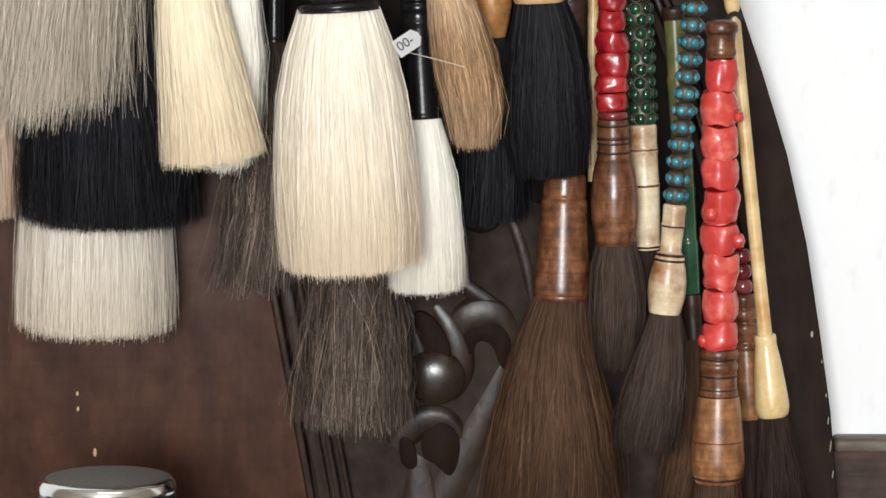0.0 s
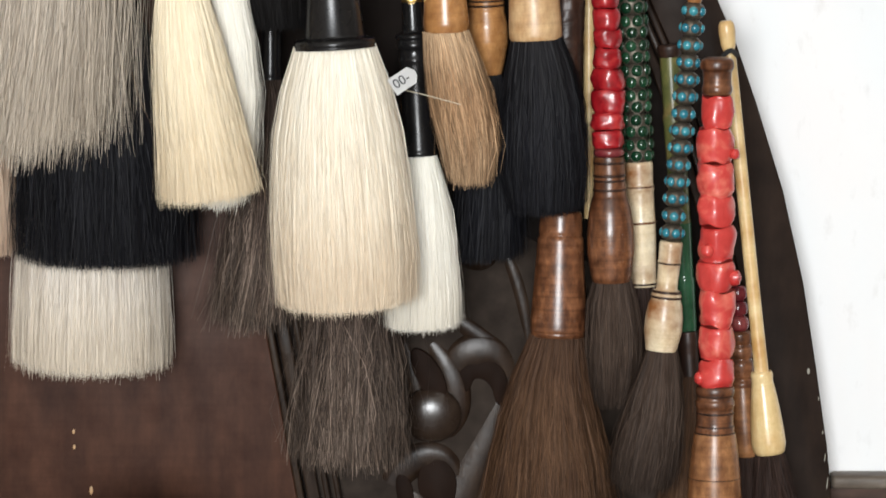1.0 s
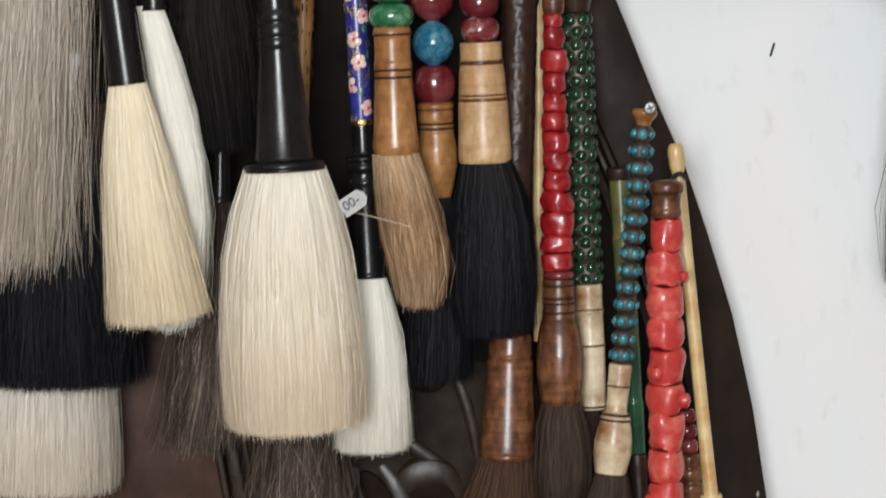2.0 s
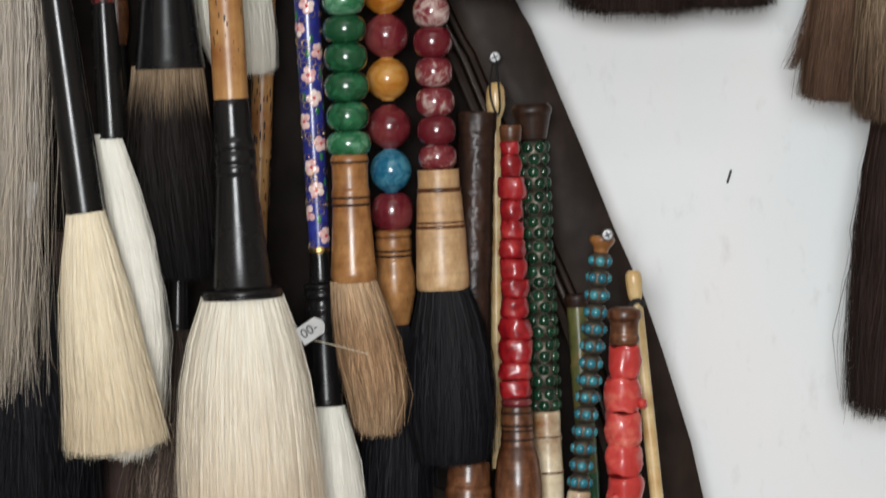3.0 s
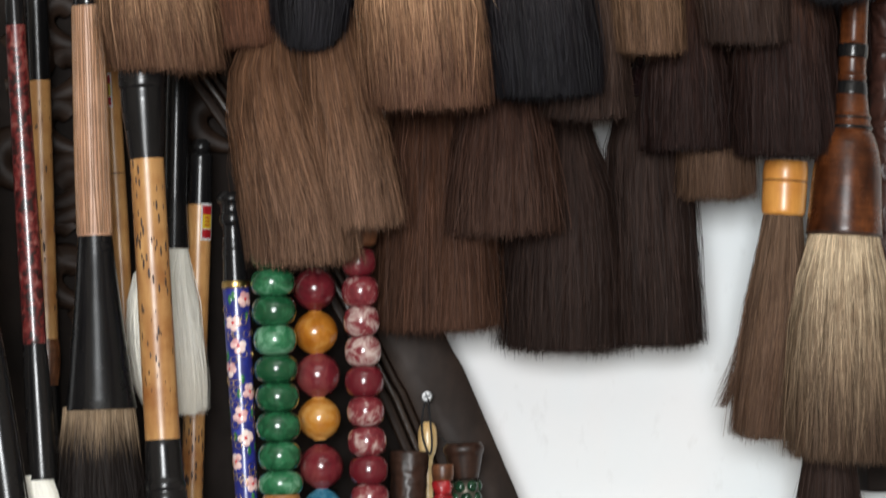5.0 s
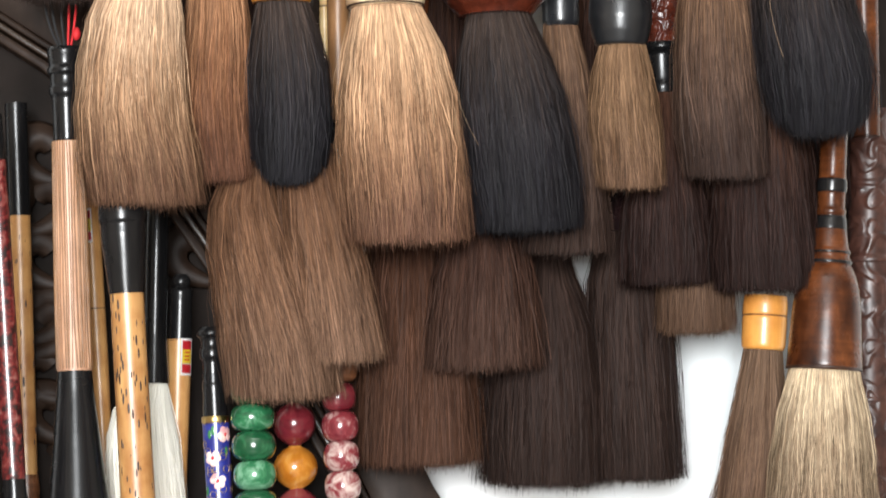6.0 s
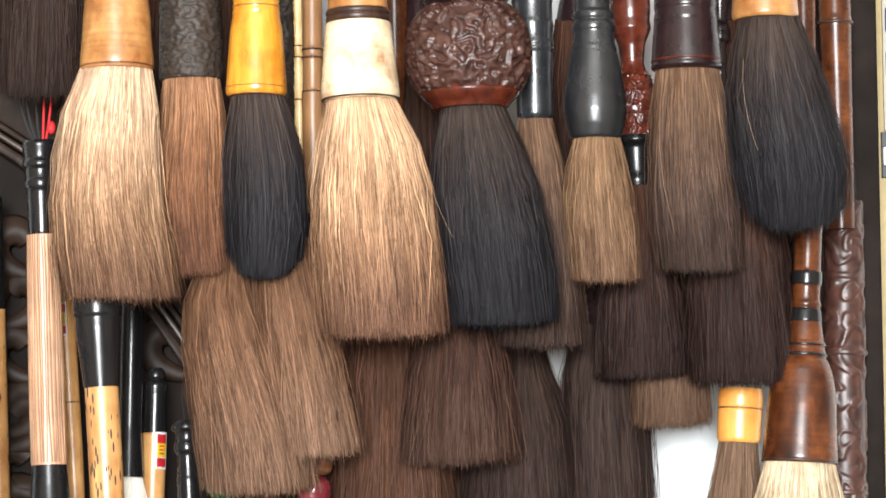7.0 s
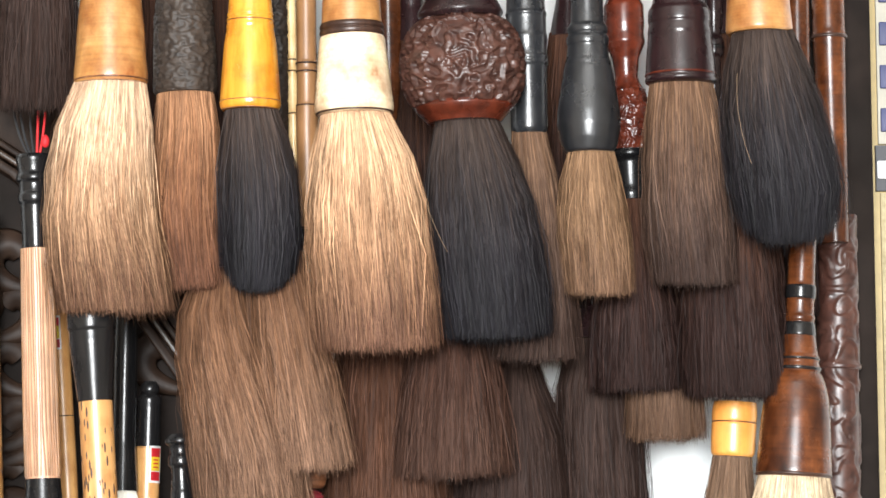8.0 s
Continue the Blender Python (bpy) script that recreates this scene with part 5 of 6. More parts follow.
b = brush('ribbed bamboo brush with brown-rooted black hair', (-0.1359, 1.69, 1.6928), (-0.1281, 1.69, 1.4581))
turned(b, 'cap', 'horn', [(1.7, 7.98), (3.4, 8.78), (6.3, 8.25), (10.2, 7.71), (12.0, 8.78), (14.1, 8.78), (15.0, 7.45), (19.6, 7.45), (21.0, 8.25), (24.2, 7.98), (25.4, 6.92), (45.0, 6.65), (46.5, 6.38)])
turned(b, 'handle', 'pinkbamboo', [(46.4, 7.18), (90.4, 7.98), (154.5, 8.25)], label='ribbed bamboo handle')
turned(b, 'ferrule', 'horn', [(152.7, 7.98), (163.9, 8.78), (190.3, 11.44), (216.7, 14.36), (231.9, 16.23), (235.6, 17.02)], label='black horn ferrule')
bristles(b, 'h_fade', 234.9, 333.4, [16.4, 17.5, 18.8, 19.9, 20.3, 19.6, 18.4, 16.5, 13.8], 4370, (0.0, 0.0), rag=0.02, sway=[-0.9, -1.3, -1.4, -1.2, -0.5, 0.7, 2.0, 3.6, 5.2])
ribs(b, 46.3, 153.5, 7.18, 8.25, 40)

b = brush('plain bamboo stick with a paper label', (-0.1278, 1.735, 1.6248), (-0.1196, 1.735, 1.4913))
turned(b, 'handle', 'bamboo', [(0.8, 4.37), (6.4, 4.92), (80.0, 4.92), (134.4, 4.1)])
turned(b, 'ring', 'darkwood', [(53.7, 4.64), (54.0, 5.08), (54.4, 5.08), (54.5, 4.64)])
sticker(b, 5.9, 22.3, 4.92, -1.9)

b = brush('white hair brush with a thick black horn handle', (-0.0941, 1.725, 1.6237), (-0.0957, 1.725, 1.535))
turned(b, 'handle', 'horn', [(0.8, 5.43), (25.3, 5.97), (65.9, 5.7), (89.5, 7.33)])
bristles(b, 'h_white', 89.1, 168.4, [6.5, 13.1, 15.8, 17.1, 17.7, 18.0, 17.9, 16.3, 13.0], 2989, (0.0, 0.0), rag=0.02, stray=0.05, core=0.92, cross=0.8, wave=0.0105, gather=0.3, width=0.19, sway=[-0.4, -4.7, -5.1, -4.6, -3.8, -2.8, -1.7, 0.3, 2.6])

b = brush('blonde hair brush with an ochre bone ferrule', (-0.098, 1.655, 1.8014), (-0.0977, 1.655, 1.7221))
turned(b, 'handle', 'ochrebone', [(2.3, 10.42), (29.3, 12.5), (45.6, 14.59), (56.4, 15.63), (69.7, 16.41), (77.8, 17.19), (80.9, 17.19), (82.4, 16.67)])
turned(b, 'ring', 'brownwood', [(80.4, 16.93), (80.7, 17.35), (81.2, 17.35), (81.4, 16.93)])
bristles(b, 'h_blonde', 81.7, 189.4, [16.2, 20.4, 22.1, 22.9, 23.4, 24.4, 25.3, 25.4, 25.1], 7359, (0.0, 0.0), rag=0.02, stray=0.06, loose=0.004, wave=0.017, gather=0.5, lock=18, cross=1.05, width=0.25, sway=[-0.3, -2.5, -3.7, -4.6, -4.9, -4.1, -2.1, 0.4, 2.3])

b = brush('light brown hair brush with a carved smoked ferrule', (-0.0655, 1.672, 1.805), (-0.0639, 1.672, 1.72))
turned(b, 'handle', 'smoked', [(2.5, 11.58), (45.8, 13.16), (49.6, 13.16), (50.8, 13.95), (62.0, 14.21), (78.1, 14.74), (86.2, 15.0), (87.9, 14.21)], carve=scrollwork(0.9, 3.4, 5.0), seg=90)
bristles(b, 'h_brown', 87.0, 179.7, [13.1, 14.2, 14.7, 14.9, 15.0, 14.9, 14.3, 13.0, 12.0], 4140, (0.0, 0.0), rag=0.02, stray=0.04, loose=0.004, wave=0.017, gather=0.5, lock=18, cross=1.05, width=0.25, sway=[-0.0, 0.7, 0.0, -0.7, -1.0, -1.2, -0.7, 0.8, 1.9])

b = brush('bluish-black hair brush with an amber-yellow ferrule', (-0.0332, 1.66, 1.8025), (-0.0333, 1.66, 1.7097))
turned(b, 'handle', 'amber', [(2.0, 8.88), (39.6, 9.67), (49.3, 10.45), (50.2, 10.97), (51.4, 10.45), (52.6, 11.23), (54.1, 10.71), (55.3, 11.23), (56.8, 10.97), (64.0, 12.28), (77.4, 13.32), (90.2, 14.11), (91.3, 14.37), (93.9, 14.11), (95.3, 12.8)])
turned(b, 'ring', 'brownwood', [(90.8, 13.98), (91.1, 14.4), (91.5, 14.4), (91.6, 13.98)])
turned(b, 'ring', 'brownwood', [(94.2, 12.8), (94.6, 13.22), (95.1, 13.22), (95.3, 12.8)])
turned(b, 'ring', 'brownwood', [(52.7, 10.71), (52.9, 11.13), (53.3, 11.13), (53.5, 10.71)])
bristles(b, 'h_ink', 94.6, 179.9, [12.0, 14.7, 16.5, 17.7, 18.2, 18.3, 17.9, 16.6, 13.3], 3909, (0.0, 0.0), rag=0.02, stray=0.03, dome=0.14, gather=0.35, cross=1.4, width=0.22, lock=14, wave=0.016, sway=[0.5, 1.8, 2.8, 3.5, 3.9, 4.2, 4.4, 4.2, 3.6])

b = brush('straw-coloured hair brush with a stained bone ferrule', (0.0124, 1.64, 1.7982), (0.0148, 1.64, 1.7054))
turned(b, 'handle', 'ochrebone', [(2.5, 11.36), (45.0, 13.42), (53.8, 13.94)])
turned(b, 'ring', 'darkwood', [(53.8, 14.2), (55.0, 14.97), (56.3, 14.71), (56.7, 14.2), (57.6, 14.97), (59.2, 14.71), (59.9, 14.2)])
turned(b, 'ferrule', 'oldbone', [(60.0, 14.71), (61.1, 15.23), (71.7, 16.26), (85.0, 17.55), (92.9, 18.33), (95.0, 18.07), (96.1, 16.78)], label='white bone ferrule with brown stains')
turned(b, 'ring', 'darkwood', [(94.9, 17.55), (95.2, 17.97), (95.7, 17.97), (95.9, 17.55)])
turned(b, 'ring', 'brownwood', [(78.6, 16.52), (78.8, 16.93), (79.0, 16.93), (79.1, 16.52)])
bristles(b, 'h_straw', 95.1, 205.7, [15.1, 20.1, 23.4, 25.2, 26.5, 27.0, 26.9, 26.0, 25.1], 7819, (0.0, 0.0), rag=0.02, stray=0.08, loose=0.005, wave=0.017, gather=0.5, lock=18, cross=1.05, width=0.25, sway=[0.5, 2.2, 3.3, 3.9, 4.4, 5.0, 6.1, 7.2, 7.7])

b = brush('dark hair brush with a large carved lacquer ball', (0.0625, 1.65, 1.8003), (0.0659, 1.65, 1.7031))
turned(b, 'handle', 'purple', [(2.8, 12.99), (40.4, 15.58), (46.3, 18.7), (49.7, 20.26), (52.0, 18.18)])
turned(b, 'carved_ball', 'redlac', [(51.1, 16.1), (54.1, 21.3), (59.3, 25.45), (67.6, 28.05), (76.9, 28.83), (84.5, 27.53), (90.6, 24.67), (93.1, 22.85)], label='red-brown lacquer ball carved with scrolls', carve=scrollwork(2.5, 6.4, 1.0), seg=220)
turned(b, 'rim', 'redlac2', [(92.0, 22.33), (93.7, 23.11), (95.6, 21.81), (98.3, 18.96), (100.6, 17.14)])
bristles(b, 'h_ink', 99.6, 201.8, [14.2, 18.7, 21.8, 23.9, 25.1, 25.9, 26.0, 25.4, 24.3], 5979, (0.0, 0.0), rag=0.02, stray=0.05, loose=0.004, gather=0.35, cross=1.4, width=0.22, lock=14, wave=0.016, sway=[0.8, 1.9, 3.3, 4.8, 6.3, 7.3, 8.2, 9.2, 10.0])

b = brush('dark brown hair brush with a grey horn ferrule', (0.0955, 1.68, 1.8066), (0.0976, 1.68, 1.7004))
turned(b, 'handle', 'greyhorn', [(1.8, 8.46), (49.2, 9.25), (50.5, 10.05), (52.0, 9.52), (60.1, 9.52), (61.5, 10.05), (66.8, 9.52), (70.0, 9.52), (71.4, 10.05), (73.2, 9.52), (74.4, 10.05), (75.9, 9.25), (93.5, 8.73), (105.5, 8.73), (107.5, 7.67)])
bristles(b, 'h_smoke', 107.3, 215.6, [8.0, 9.6, 10.7, 11.7, 13.3, 15.3, 17.2, 19.1, 19.9], 3219, (0.0, 0.0), rag=0.02, stray=0.05, wave=0.017, gather=0.5, lock=18, cross=1.05, width=0.25, sway=[-0.3, 1.1, 2.0, 2.6, 2.5, 2.1, 1.4, 0.7, -0.1])

b = brush('tan hair brush with a bulbous dark grey horn ferrule', (0.1233, 1.652, 1.8007), (0.1237, 1.652, 1.6877))
turned(b, 'handle', 'greyhorn', [(1.3, 6.24), (46.8, 7.54), (54.3, 7.8), (55.7, 9.36), (58.3, 9.36), (59.2, 8.58), (61.0, 9.88), (63.7, 9.88), (64.6, 9.36), (70.5, 9.88), (72.3, 10.66), (73.8, 10.66), (75.3, 11.18), (84.7, 12.74), (95.5, 14.56), (102.1, 14.82), (108.5, 13.78), (114.0, 11.96), (114.9, 10.92)])
bristles(b, 'h_dun', 114.4, 181.5, [10.6, 12.9, 14.1, 15.1, 15.7, 15.9, 15.7, 14.9, 14.7], 3449, (0.0, 0.0), rag=0.025, stray=0.04, loose=0.004, wave=0.017, gather=0.5, lock=18, cross=1.05, width=0.25, sway=[0.7, 0.5, 0.7, 1.0, 1.3, 2.0, 2.8, 3.7, 3.9])

b = brush('dark hair brush with a carved red lacquer handle', (0.1432, 1.7, 1.8108), (0.1472, 1.7, 1.6706))
turned(b, 'handle', 'redlac2', [(1.4, 6.96), (44.1, 8.03), (47.1, 9.63), (56.7, 9.63), (60.6, 9.1), (64.8, 9.63), (66.4, 9.1), (72.4, 6.42), (81.8, 5.35), (86.1, 6.96), (88.1, 8.83)])
turned(b, 'carved_handle', 'redlac2', [(86.1, 6.96), (90.5, 8.83), (100.1, 9.63), (110.9, 9.1), (116.9, 9.63)], label='carved red lacquer section', carve=scrollwork(1.2, 4.0, 9.0), seg=90)
turned(b, 'ferrule', 'horn', [(116.9, 9.9), (119.2, 10.7), (120.7, 9.9), (122.1, 8.03), (135.0, 7.76), (137.9, 8.83), (141.0, 8.29)])
bristles(b, 'h_rust', 141.2, 232.6, [8.03, 12.31, 16.59, 19.8, 21.41, 21.41], 3449, (-1.9, 0.0), rag=0.02, gather=0.5, cross=1.0, width=0.28, lock=22)

b = brush('grey-brown hair brush with a dark lacquered ferrule', (0.1669, 1.66, 1.8023), (0.1675, 1.66, 1.7215))
turned(b, 'handle', 'purple', [(2.1, 10.45), (42.5, 12.02), (46.4, 13.06), (48.3, 14.63), (53.6, 14.89), (54.6, 14.37), (59.0, 15.15), (60.0, 14.89), (69.7, 15.94), (77.2, 16.46), (78.8, 16.72), (79.8, 16.2), (81.5, 16.98), (82.7, 16.2), (83.4, 14.37)])
turned(b, 'ring', 'redlac2', [(78.2, 16.46), (78.6, 16.88), (79.1, 16.88), (79.3, 16.46)])
bristles(b, 'h_smoke', 82.8, 178.1, [14.4, 16.2, 17.4, 18.4, 19.2, 19.8, 19.8, 19.0, 18.2], 4830, (0.0, 0.0), rag=0.02, stray=0.04, loose=0.003, wave=0.017, gather=0.5, lock=18, cross=1.05, width=0.25, sway=[0.1, 0.5, 0.6, 0.8, 1.2, 1.8, 2.7, 3.9, 4.8])

b = brush('bluish-black hair brush with an ochre ferrule', (0.2009, 1.64, 1.7981), (0.2021, 1.64, 1.7422))
turned(b, 'handle', 'ochrebone', [(2.4, 11.36), (45.2, 14.71), (55.8, 15.49), (57.4, 15.49), (58.5, 14.46)])
bristles(b, 'h_ink', 58.2, 156.5, [13.9, 17.6, 20.1, 22.2, 23.7, 24.6, 24.6, 22.6, 18.0], 5520, (0.0, 0.0), rag=0.03, stray=0.16, dome=0.1, loose=0.012, gather=0.35, cross=1.4, width=0.22, lock=14, wave=0.016, sway=[1.7, 2.4, 3.5, 4.8, 6.3, 8.0, 9.7, 10.7, 10.2])

b = brush('dark grey-brown hair brush among the others', (0.192, 1.69, 1.7157), (0.192, 1.69, 1.6724))
turned(b, 'ferrule', 'purple', [(0.9, 7.98), (44.6, 13.3)])
bristles(b, 'h_rust', 45.6, 141.8, [19.68, 22.34, 23.94, 24.74, 25.27, 25.0], 3909, (3.2, 0.0), rag=0.025, gather=0.5, cross=1.0, width=0.28, lock=22)

b = brush('ash-brown hair brush with a frayed tip', (0.1613, 1.715, 1.6731), (0.1622, 1.715, 1.6403))
turned(b, 'ferrule', 'purple', [(0.7, 8.1), (33.8, 12.15)])
bristles(b, 'h_mouse', 34.0, 117.0, [12.15, 15.12, 16.74, 17.82, 18.36], 2989, (-1.3, 0.0), rag=0.03, stray=0.06, gather=0.5)

b = brush('walnut-brown hair brush with a straight tip', (0.059, 1.7, 1.6769), (0.0601, 1.7, 1.6471))
turned(b, 'ferrule', 'purple', [(1.1, 8.03), (31.3, 12.84)])
bristles(b, 'h_cocoa', 37.7, 138.6, [8.6, 12.6, 16.3, 19.4, 22.1, 24.1, 25.7, 26.7, 27.1], 5060, (0.0, 0.0), rag=0.03, stray=0.05, wave=0.017, gather=0.5, lock=18, cross=1.05, width=0.25, sway=[-4.0, -2.6, -1.4, -0.7, -0.9, -1.6, -2.1, -2.5, -2.9])

b = brush('broad ginger-brown hair brush', (0.0283, 1.725, 1.6697), (0.029, 1.725, 1.637))
turned(b, 'ferrule', 'purple', [(1.0, 8.15), (34.5, 16.29)])
bristles(b, 'h_walnut', 34.3, 176.0, [16.29, 22.26, 25.52, 27.15, 27.96, 28.24], 5060, (-1.0, 0.0), rag=0.015, wave=0.017, gather=0.5, lock=18, cross=1.05, width=0.25)

b = brush('broad dark brown hair brush', (0.0928, 1.74, 1.6385), (0.0926, 1.74, 1.6083))
turned(b, 'ferrule', 'purple', [(0.3, 4.11), (30.8, 7.67)])
bristles(b, 'h_dark', 30.8, 154.4, [7.67, 15.34, 26.84, 30.13, 31.49, 31.22], 4600, (0.0, 0.0), rag=0.02)

b = brush('dark brown hair brush with a pale cut edge', (0.1321, 1.735, 1.6379), (0.1322, 1.735, 1.6077))
turned(b, 'ferrule', 'purple', [(0.7, 8.19), (31.4, 16.38)])
bristles(b, 'h_dark', 31.6, 151.2, [14.0, 19.5, 20.5, 20.5, 20.5, 20.5], 3219, (4.7, 0.0), rag=0.012)

b = brush('ginger-brown hair brush over the beads', (-0.051, 1.682, 1.6668), (-0.05, 1.682, 1.6375))
turned(b, 'ferrule', 'purple', [(1.4, 7.94), (31.2, 12.71)])
bristles(b, 'h_ginger', 30.6, 143.2, [10.7, 15.6, 18.5, 20.4, 22.1, 23.7, 25.0, 25.4, 25.1], 4370, (0.0, 0.0), rag=0.03, stray=0.06, loose=0.006, wave=0.017, gather=0.5, lock=18, cross=1.05, width=0.25, sway=[1.5, -1.2, -0.4, 1.8, 4.5, 7.7, 11.0, 13.3, 14.4])

b = brush('ginger-brown hair brush with parted strands', (-0.0208, 1.678, 1.6715), (-0.02, 1.678, 1.6449))
turned(b, 'ferrule', 'purple', [(1.3, 7.92), (28.3, 11.88)])
bristles(b, 'h_ginger', 27.8, 131.3, [10.7, 13.9, 16.2, 17.1, 17.5, 17.9, 18.3, 18.2, 18.2], 3909, (0.0, 0.0), rag=0.03, stray=0.06, loose=0.006, wave=0.017, gather=0.5, lock=18, cross=1.05, width=0.25, sway=[-0.9, -1.2, -0.3, 2.0, 4.5, 6.5, 8.3, 11.1, 11.7])

b = brush('mouse-brown hair brush with an orange bamboo ferrule', (0.1976, 1.71, 1.5989), (0.1945, 1.71, 1.5484))
turned(b, 'ferrule', 'orange', [(25.0, 10.23), (29.0, 10.77), (33.8, 10.77), (34.6, 10.23), (35.4, 10.77), (48.3, 10.5), (49.9, 10.23), (50.9, 9.15)])
turned(b, 'ring', 'brownwood', [(34.2, 10.36), (34.4, 10.79), (34.8, 10.79), (35.0, 10.36)])
bristles(b, 'h_mouse', 51.1, 157.0, [9.15, 11.3, 13.46, 14.53, 14.8, 14.26], 2989, (-4.7, 0.0), rag=0.02, stray=0.05, gather=0.5)
bristles(b, 'h_mouse', 50.6, 140.0, [7.0, 6.6, 5.8, 4.4, 2.8, 0.8], 900, (-21.5, -2.0), rag=0.12, stray=0.4, loose=0.02, wave=0.02, core=0.5, label='stray lock')

b = brush('ash-cream hair brush with a glossy red-brown handle', (0.228, 1.685, 1.6743), (0.2202, 1.685, 1.5376))
turned(b, 'handle', 'redwood', [(0.3, 6.3), (29.8, 6.4), (46.5, 6.5), (47.5, 7.0), (53.5, 7.0), (54.3, 6.5), (61.0, 6.6), (62.0, 7.3), (63.6, 7.3), (64.4, 6.7), (70.0, 7.6), (80.0, 9.2), (81.0, 10.1), (82.6, 10.1), (83.4, 9.6), (85.4, 10.5), (87.2, 10.9), (88.2, 10.4)])
turned(b, 'ferrule', 'redwood', [(88.0, 10.4), (89.4, 11.6), (94.0, 13.6), (100.5, 15.2), (110.0, 16.3), (121.0, 17.0), (130.0, 17.5), (135.1, 17.9), (136.6, 17.7), (137.6, 16.7)], label='bell-shaped varnished red-brown ferrule')
for ring in ([(47.2, 6.9), (47.8, 7.25), (53.0, 7.25), (53.6, 6.9)], [(64.6, 6.75), (65.2, 7.3), (70.6, 8.0), (71.2, 7.7)], [(81.4, 10.0), (81.7, 10.4), (82.3, 10.4), (82.6, 10.0)], [(85.8, 10.6), (86.2, 11.1), (87.0, 11.1), (87.4, 10.8)]):
    turned(b, 'ring', 'horn', ring)
turned(b, 'ring', 'darkwood', [(135.9, 17.7), (136.3, 18.1), (137.0, 18.1), (137.3, 17.7)])
bristles(b, 'h_ashen', 137.7, 242.5, [16.44, 20.69, 23.34, 24.93, 25.73, 25.73], 5750, (3.9, 0.0), rag=0.025, stray=0.06, loose=0.004, wave=0.017, gather=0.5, lock=18, cross=1.05, width=0.25)

b = brush('carved dark red handle of a large brush', (0.2519, 1.745, 1.6683), (0.2487, 1.745, 1.4567))
turned(b, 'handle', 'redlac', [(0.5, 9.34), (72.1, 10.44), (73.8, 11.54), (76.2, 10.44), (142.9, 10.99), (210.3, 10.99)], carve=scrollwork(0.8, 13.0, 4.0), seg=80)
turned(b, 'ring', 'redlac', [(73.5, 10.99), (74.2, 11.43), (75.6, 11.43), (76.2, 10.99)])
turned(b, 'ring', 'redlac', [(141.5, 10.99), (142.2, 11.43), (143.6, 11.43), (144.2, 10.99)])

b = brush('smooth reddish-brown wooden brush handle', (0.2474, 1.735, 1.8182), (0.2491, 1.735, 1.6532))
turned(b, 'handle', 'redwood', [(1.6, 8.19), (60.2, 7.92), (62.5, 8.47), (64.7, 7.92), (90.7, 7.37), (129.3, 7.1), (165.0, 6.55)])
turned(b, 'ring', 'darkwood', [(62.8, 8.6), (63.3, 9.04), (64.2, 9.04), (64.5, 8.6)])

b = brush('red-brown wooden brush handle', (0.2309, 1.72, 1.815), (0.2301, 1.72, 1.6872))
turned(b, 'handle', 'redwood', [(1.1, 5.96), (78.6, 5.96), (128.0, 5.41)])
turned(b, 'ring', 'darkwood', [(80.5, 5.69), (81.0, 6.12), (81.8, 6.12), (82.2, 5.69)])

b = brush('slim dark lacquered brush handle', (0.1906, 1.72, 1.815), (0.1893, 1.72, 1.6874))
turned(b, 'handle', 'purple', [(0.8, 4.33), (50.8, 4.33), (61.6, 3.25), (64.7, 4.87), (71.6, 4.87), (72.7, 3.25), (127.8, 3.79)])
turned(b, 'ring', 'horn', [(66.9, 4.74), (67.5, 5.17), (68.6, 5.17), (69.1, 4.74)])

b = brush('dark brown hair brush in the corner', (-0.1348, 1.665, 1.8739), (-0.1345, 1.665, 1.8144))
turned(b, 'ferrule', 'purple', [(2.5, 10.48), (62.8, 14.41)])
bristles(b, 'h_dark', 62.3, 166.3, [14.41, 17.3, 18.87, 19.92, 20.44, 19.92], 3449, (-0.5, 0.0), rag=0.03, stray=0.05)

b = brush('pale slim bamboo stick with dark joints', (-0.0161, 1.73, 1.8173), (-0.0135, 1.73, 1.6894))
turned(b, 'handle', 'bone', [(0.6, 2.45), (73.1, 2.45), (74.1, 3.0), (74.8, 2.45), (78.7, 2.45), (79.6, 3.0), (80.4, 2.45), (99.5, 2.72), (100.4, 3.0), (101.1, 2.45), (128.5, 2.45)])
turned(b, 'ring', 'darkwood', [(73.9, 2.59), (74.1, 3.02), (74.6, 3.02), (74.7, 2.59)])
turned(b, 'ring', 'darkwood', [(79.4, 2.59), (79.7, 3.02), (80.1, 3.02), (80.2, 2.59)])
turned(b, 'ring', 'darkwood', [(100.2, 2.59), (100.5, 3.02), (100.9, 3.02), (101.0, 2.59)])

b = brush('brown bamboo stick with dark joints', (-0.0078, 1.725, 1.8162), (-0.007, 1.725, 1.6612))
turned(b, 'handle', 'brownbamboo', [(1.0, 4.89), (74.7, 4.89), (75.6, 5.43), (76.6, 4.89), (78.8, 4.89), (80.0, 5.43), (81.0, 4.89), (95.4, 4.89), (96.6, 5.43), (155.8, 4.89)])
turned(b, 'ring', 'darkwood', [(75.3, 5.02), (75.6, 5.46), (76.2, 5.46), (76.4, 5.02)])
turned(b, 'ring', 'darkwood', [(79.4, 5.02), (79.7, 5.46), (80.3, 5.46), (80.5, 5.02)])
turned(b, 'ring', 'darkwood', [(96.0, 5.02), (96.3, 5.46), (96.9, 5.46), (97.1, 5.02)])

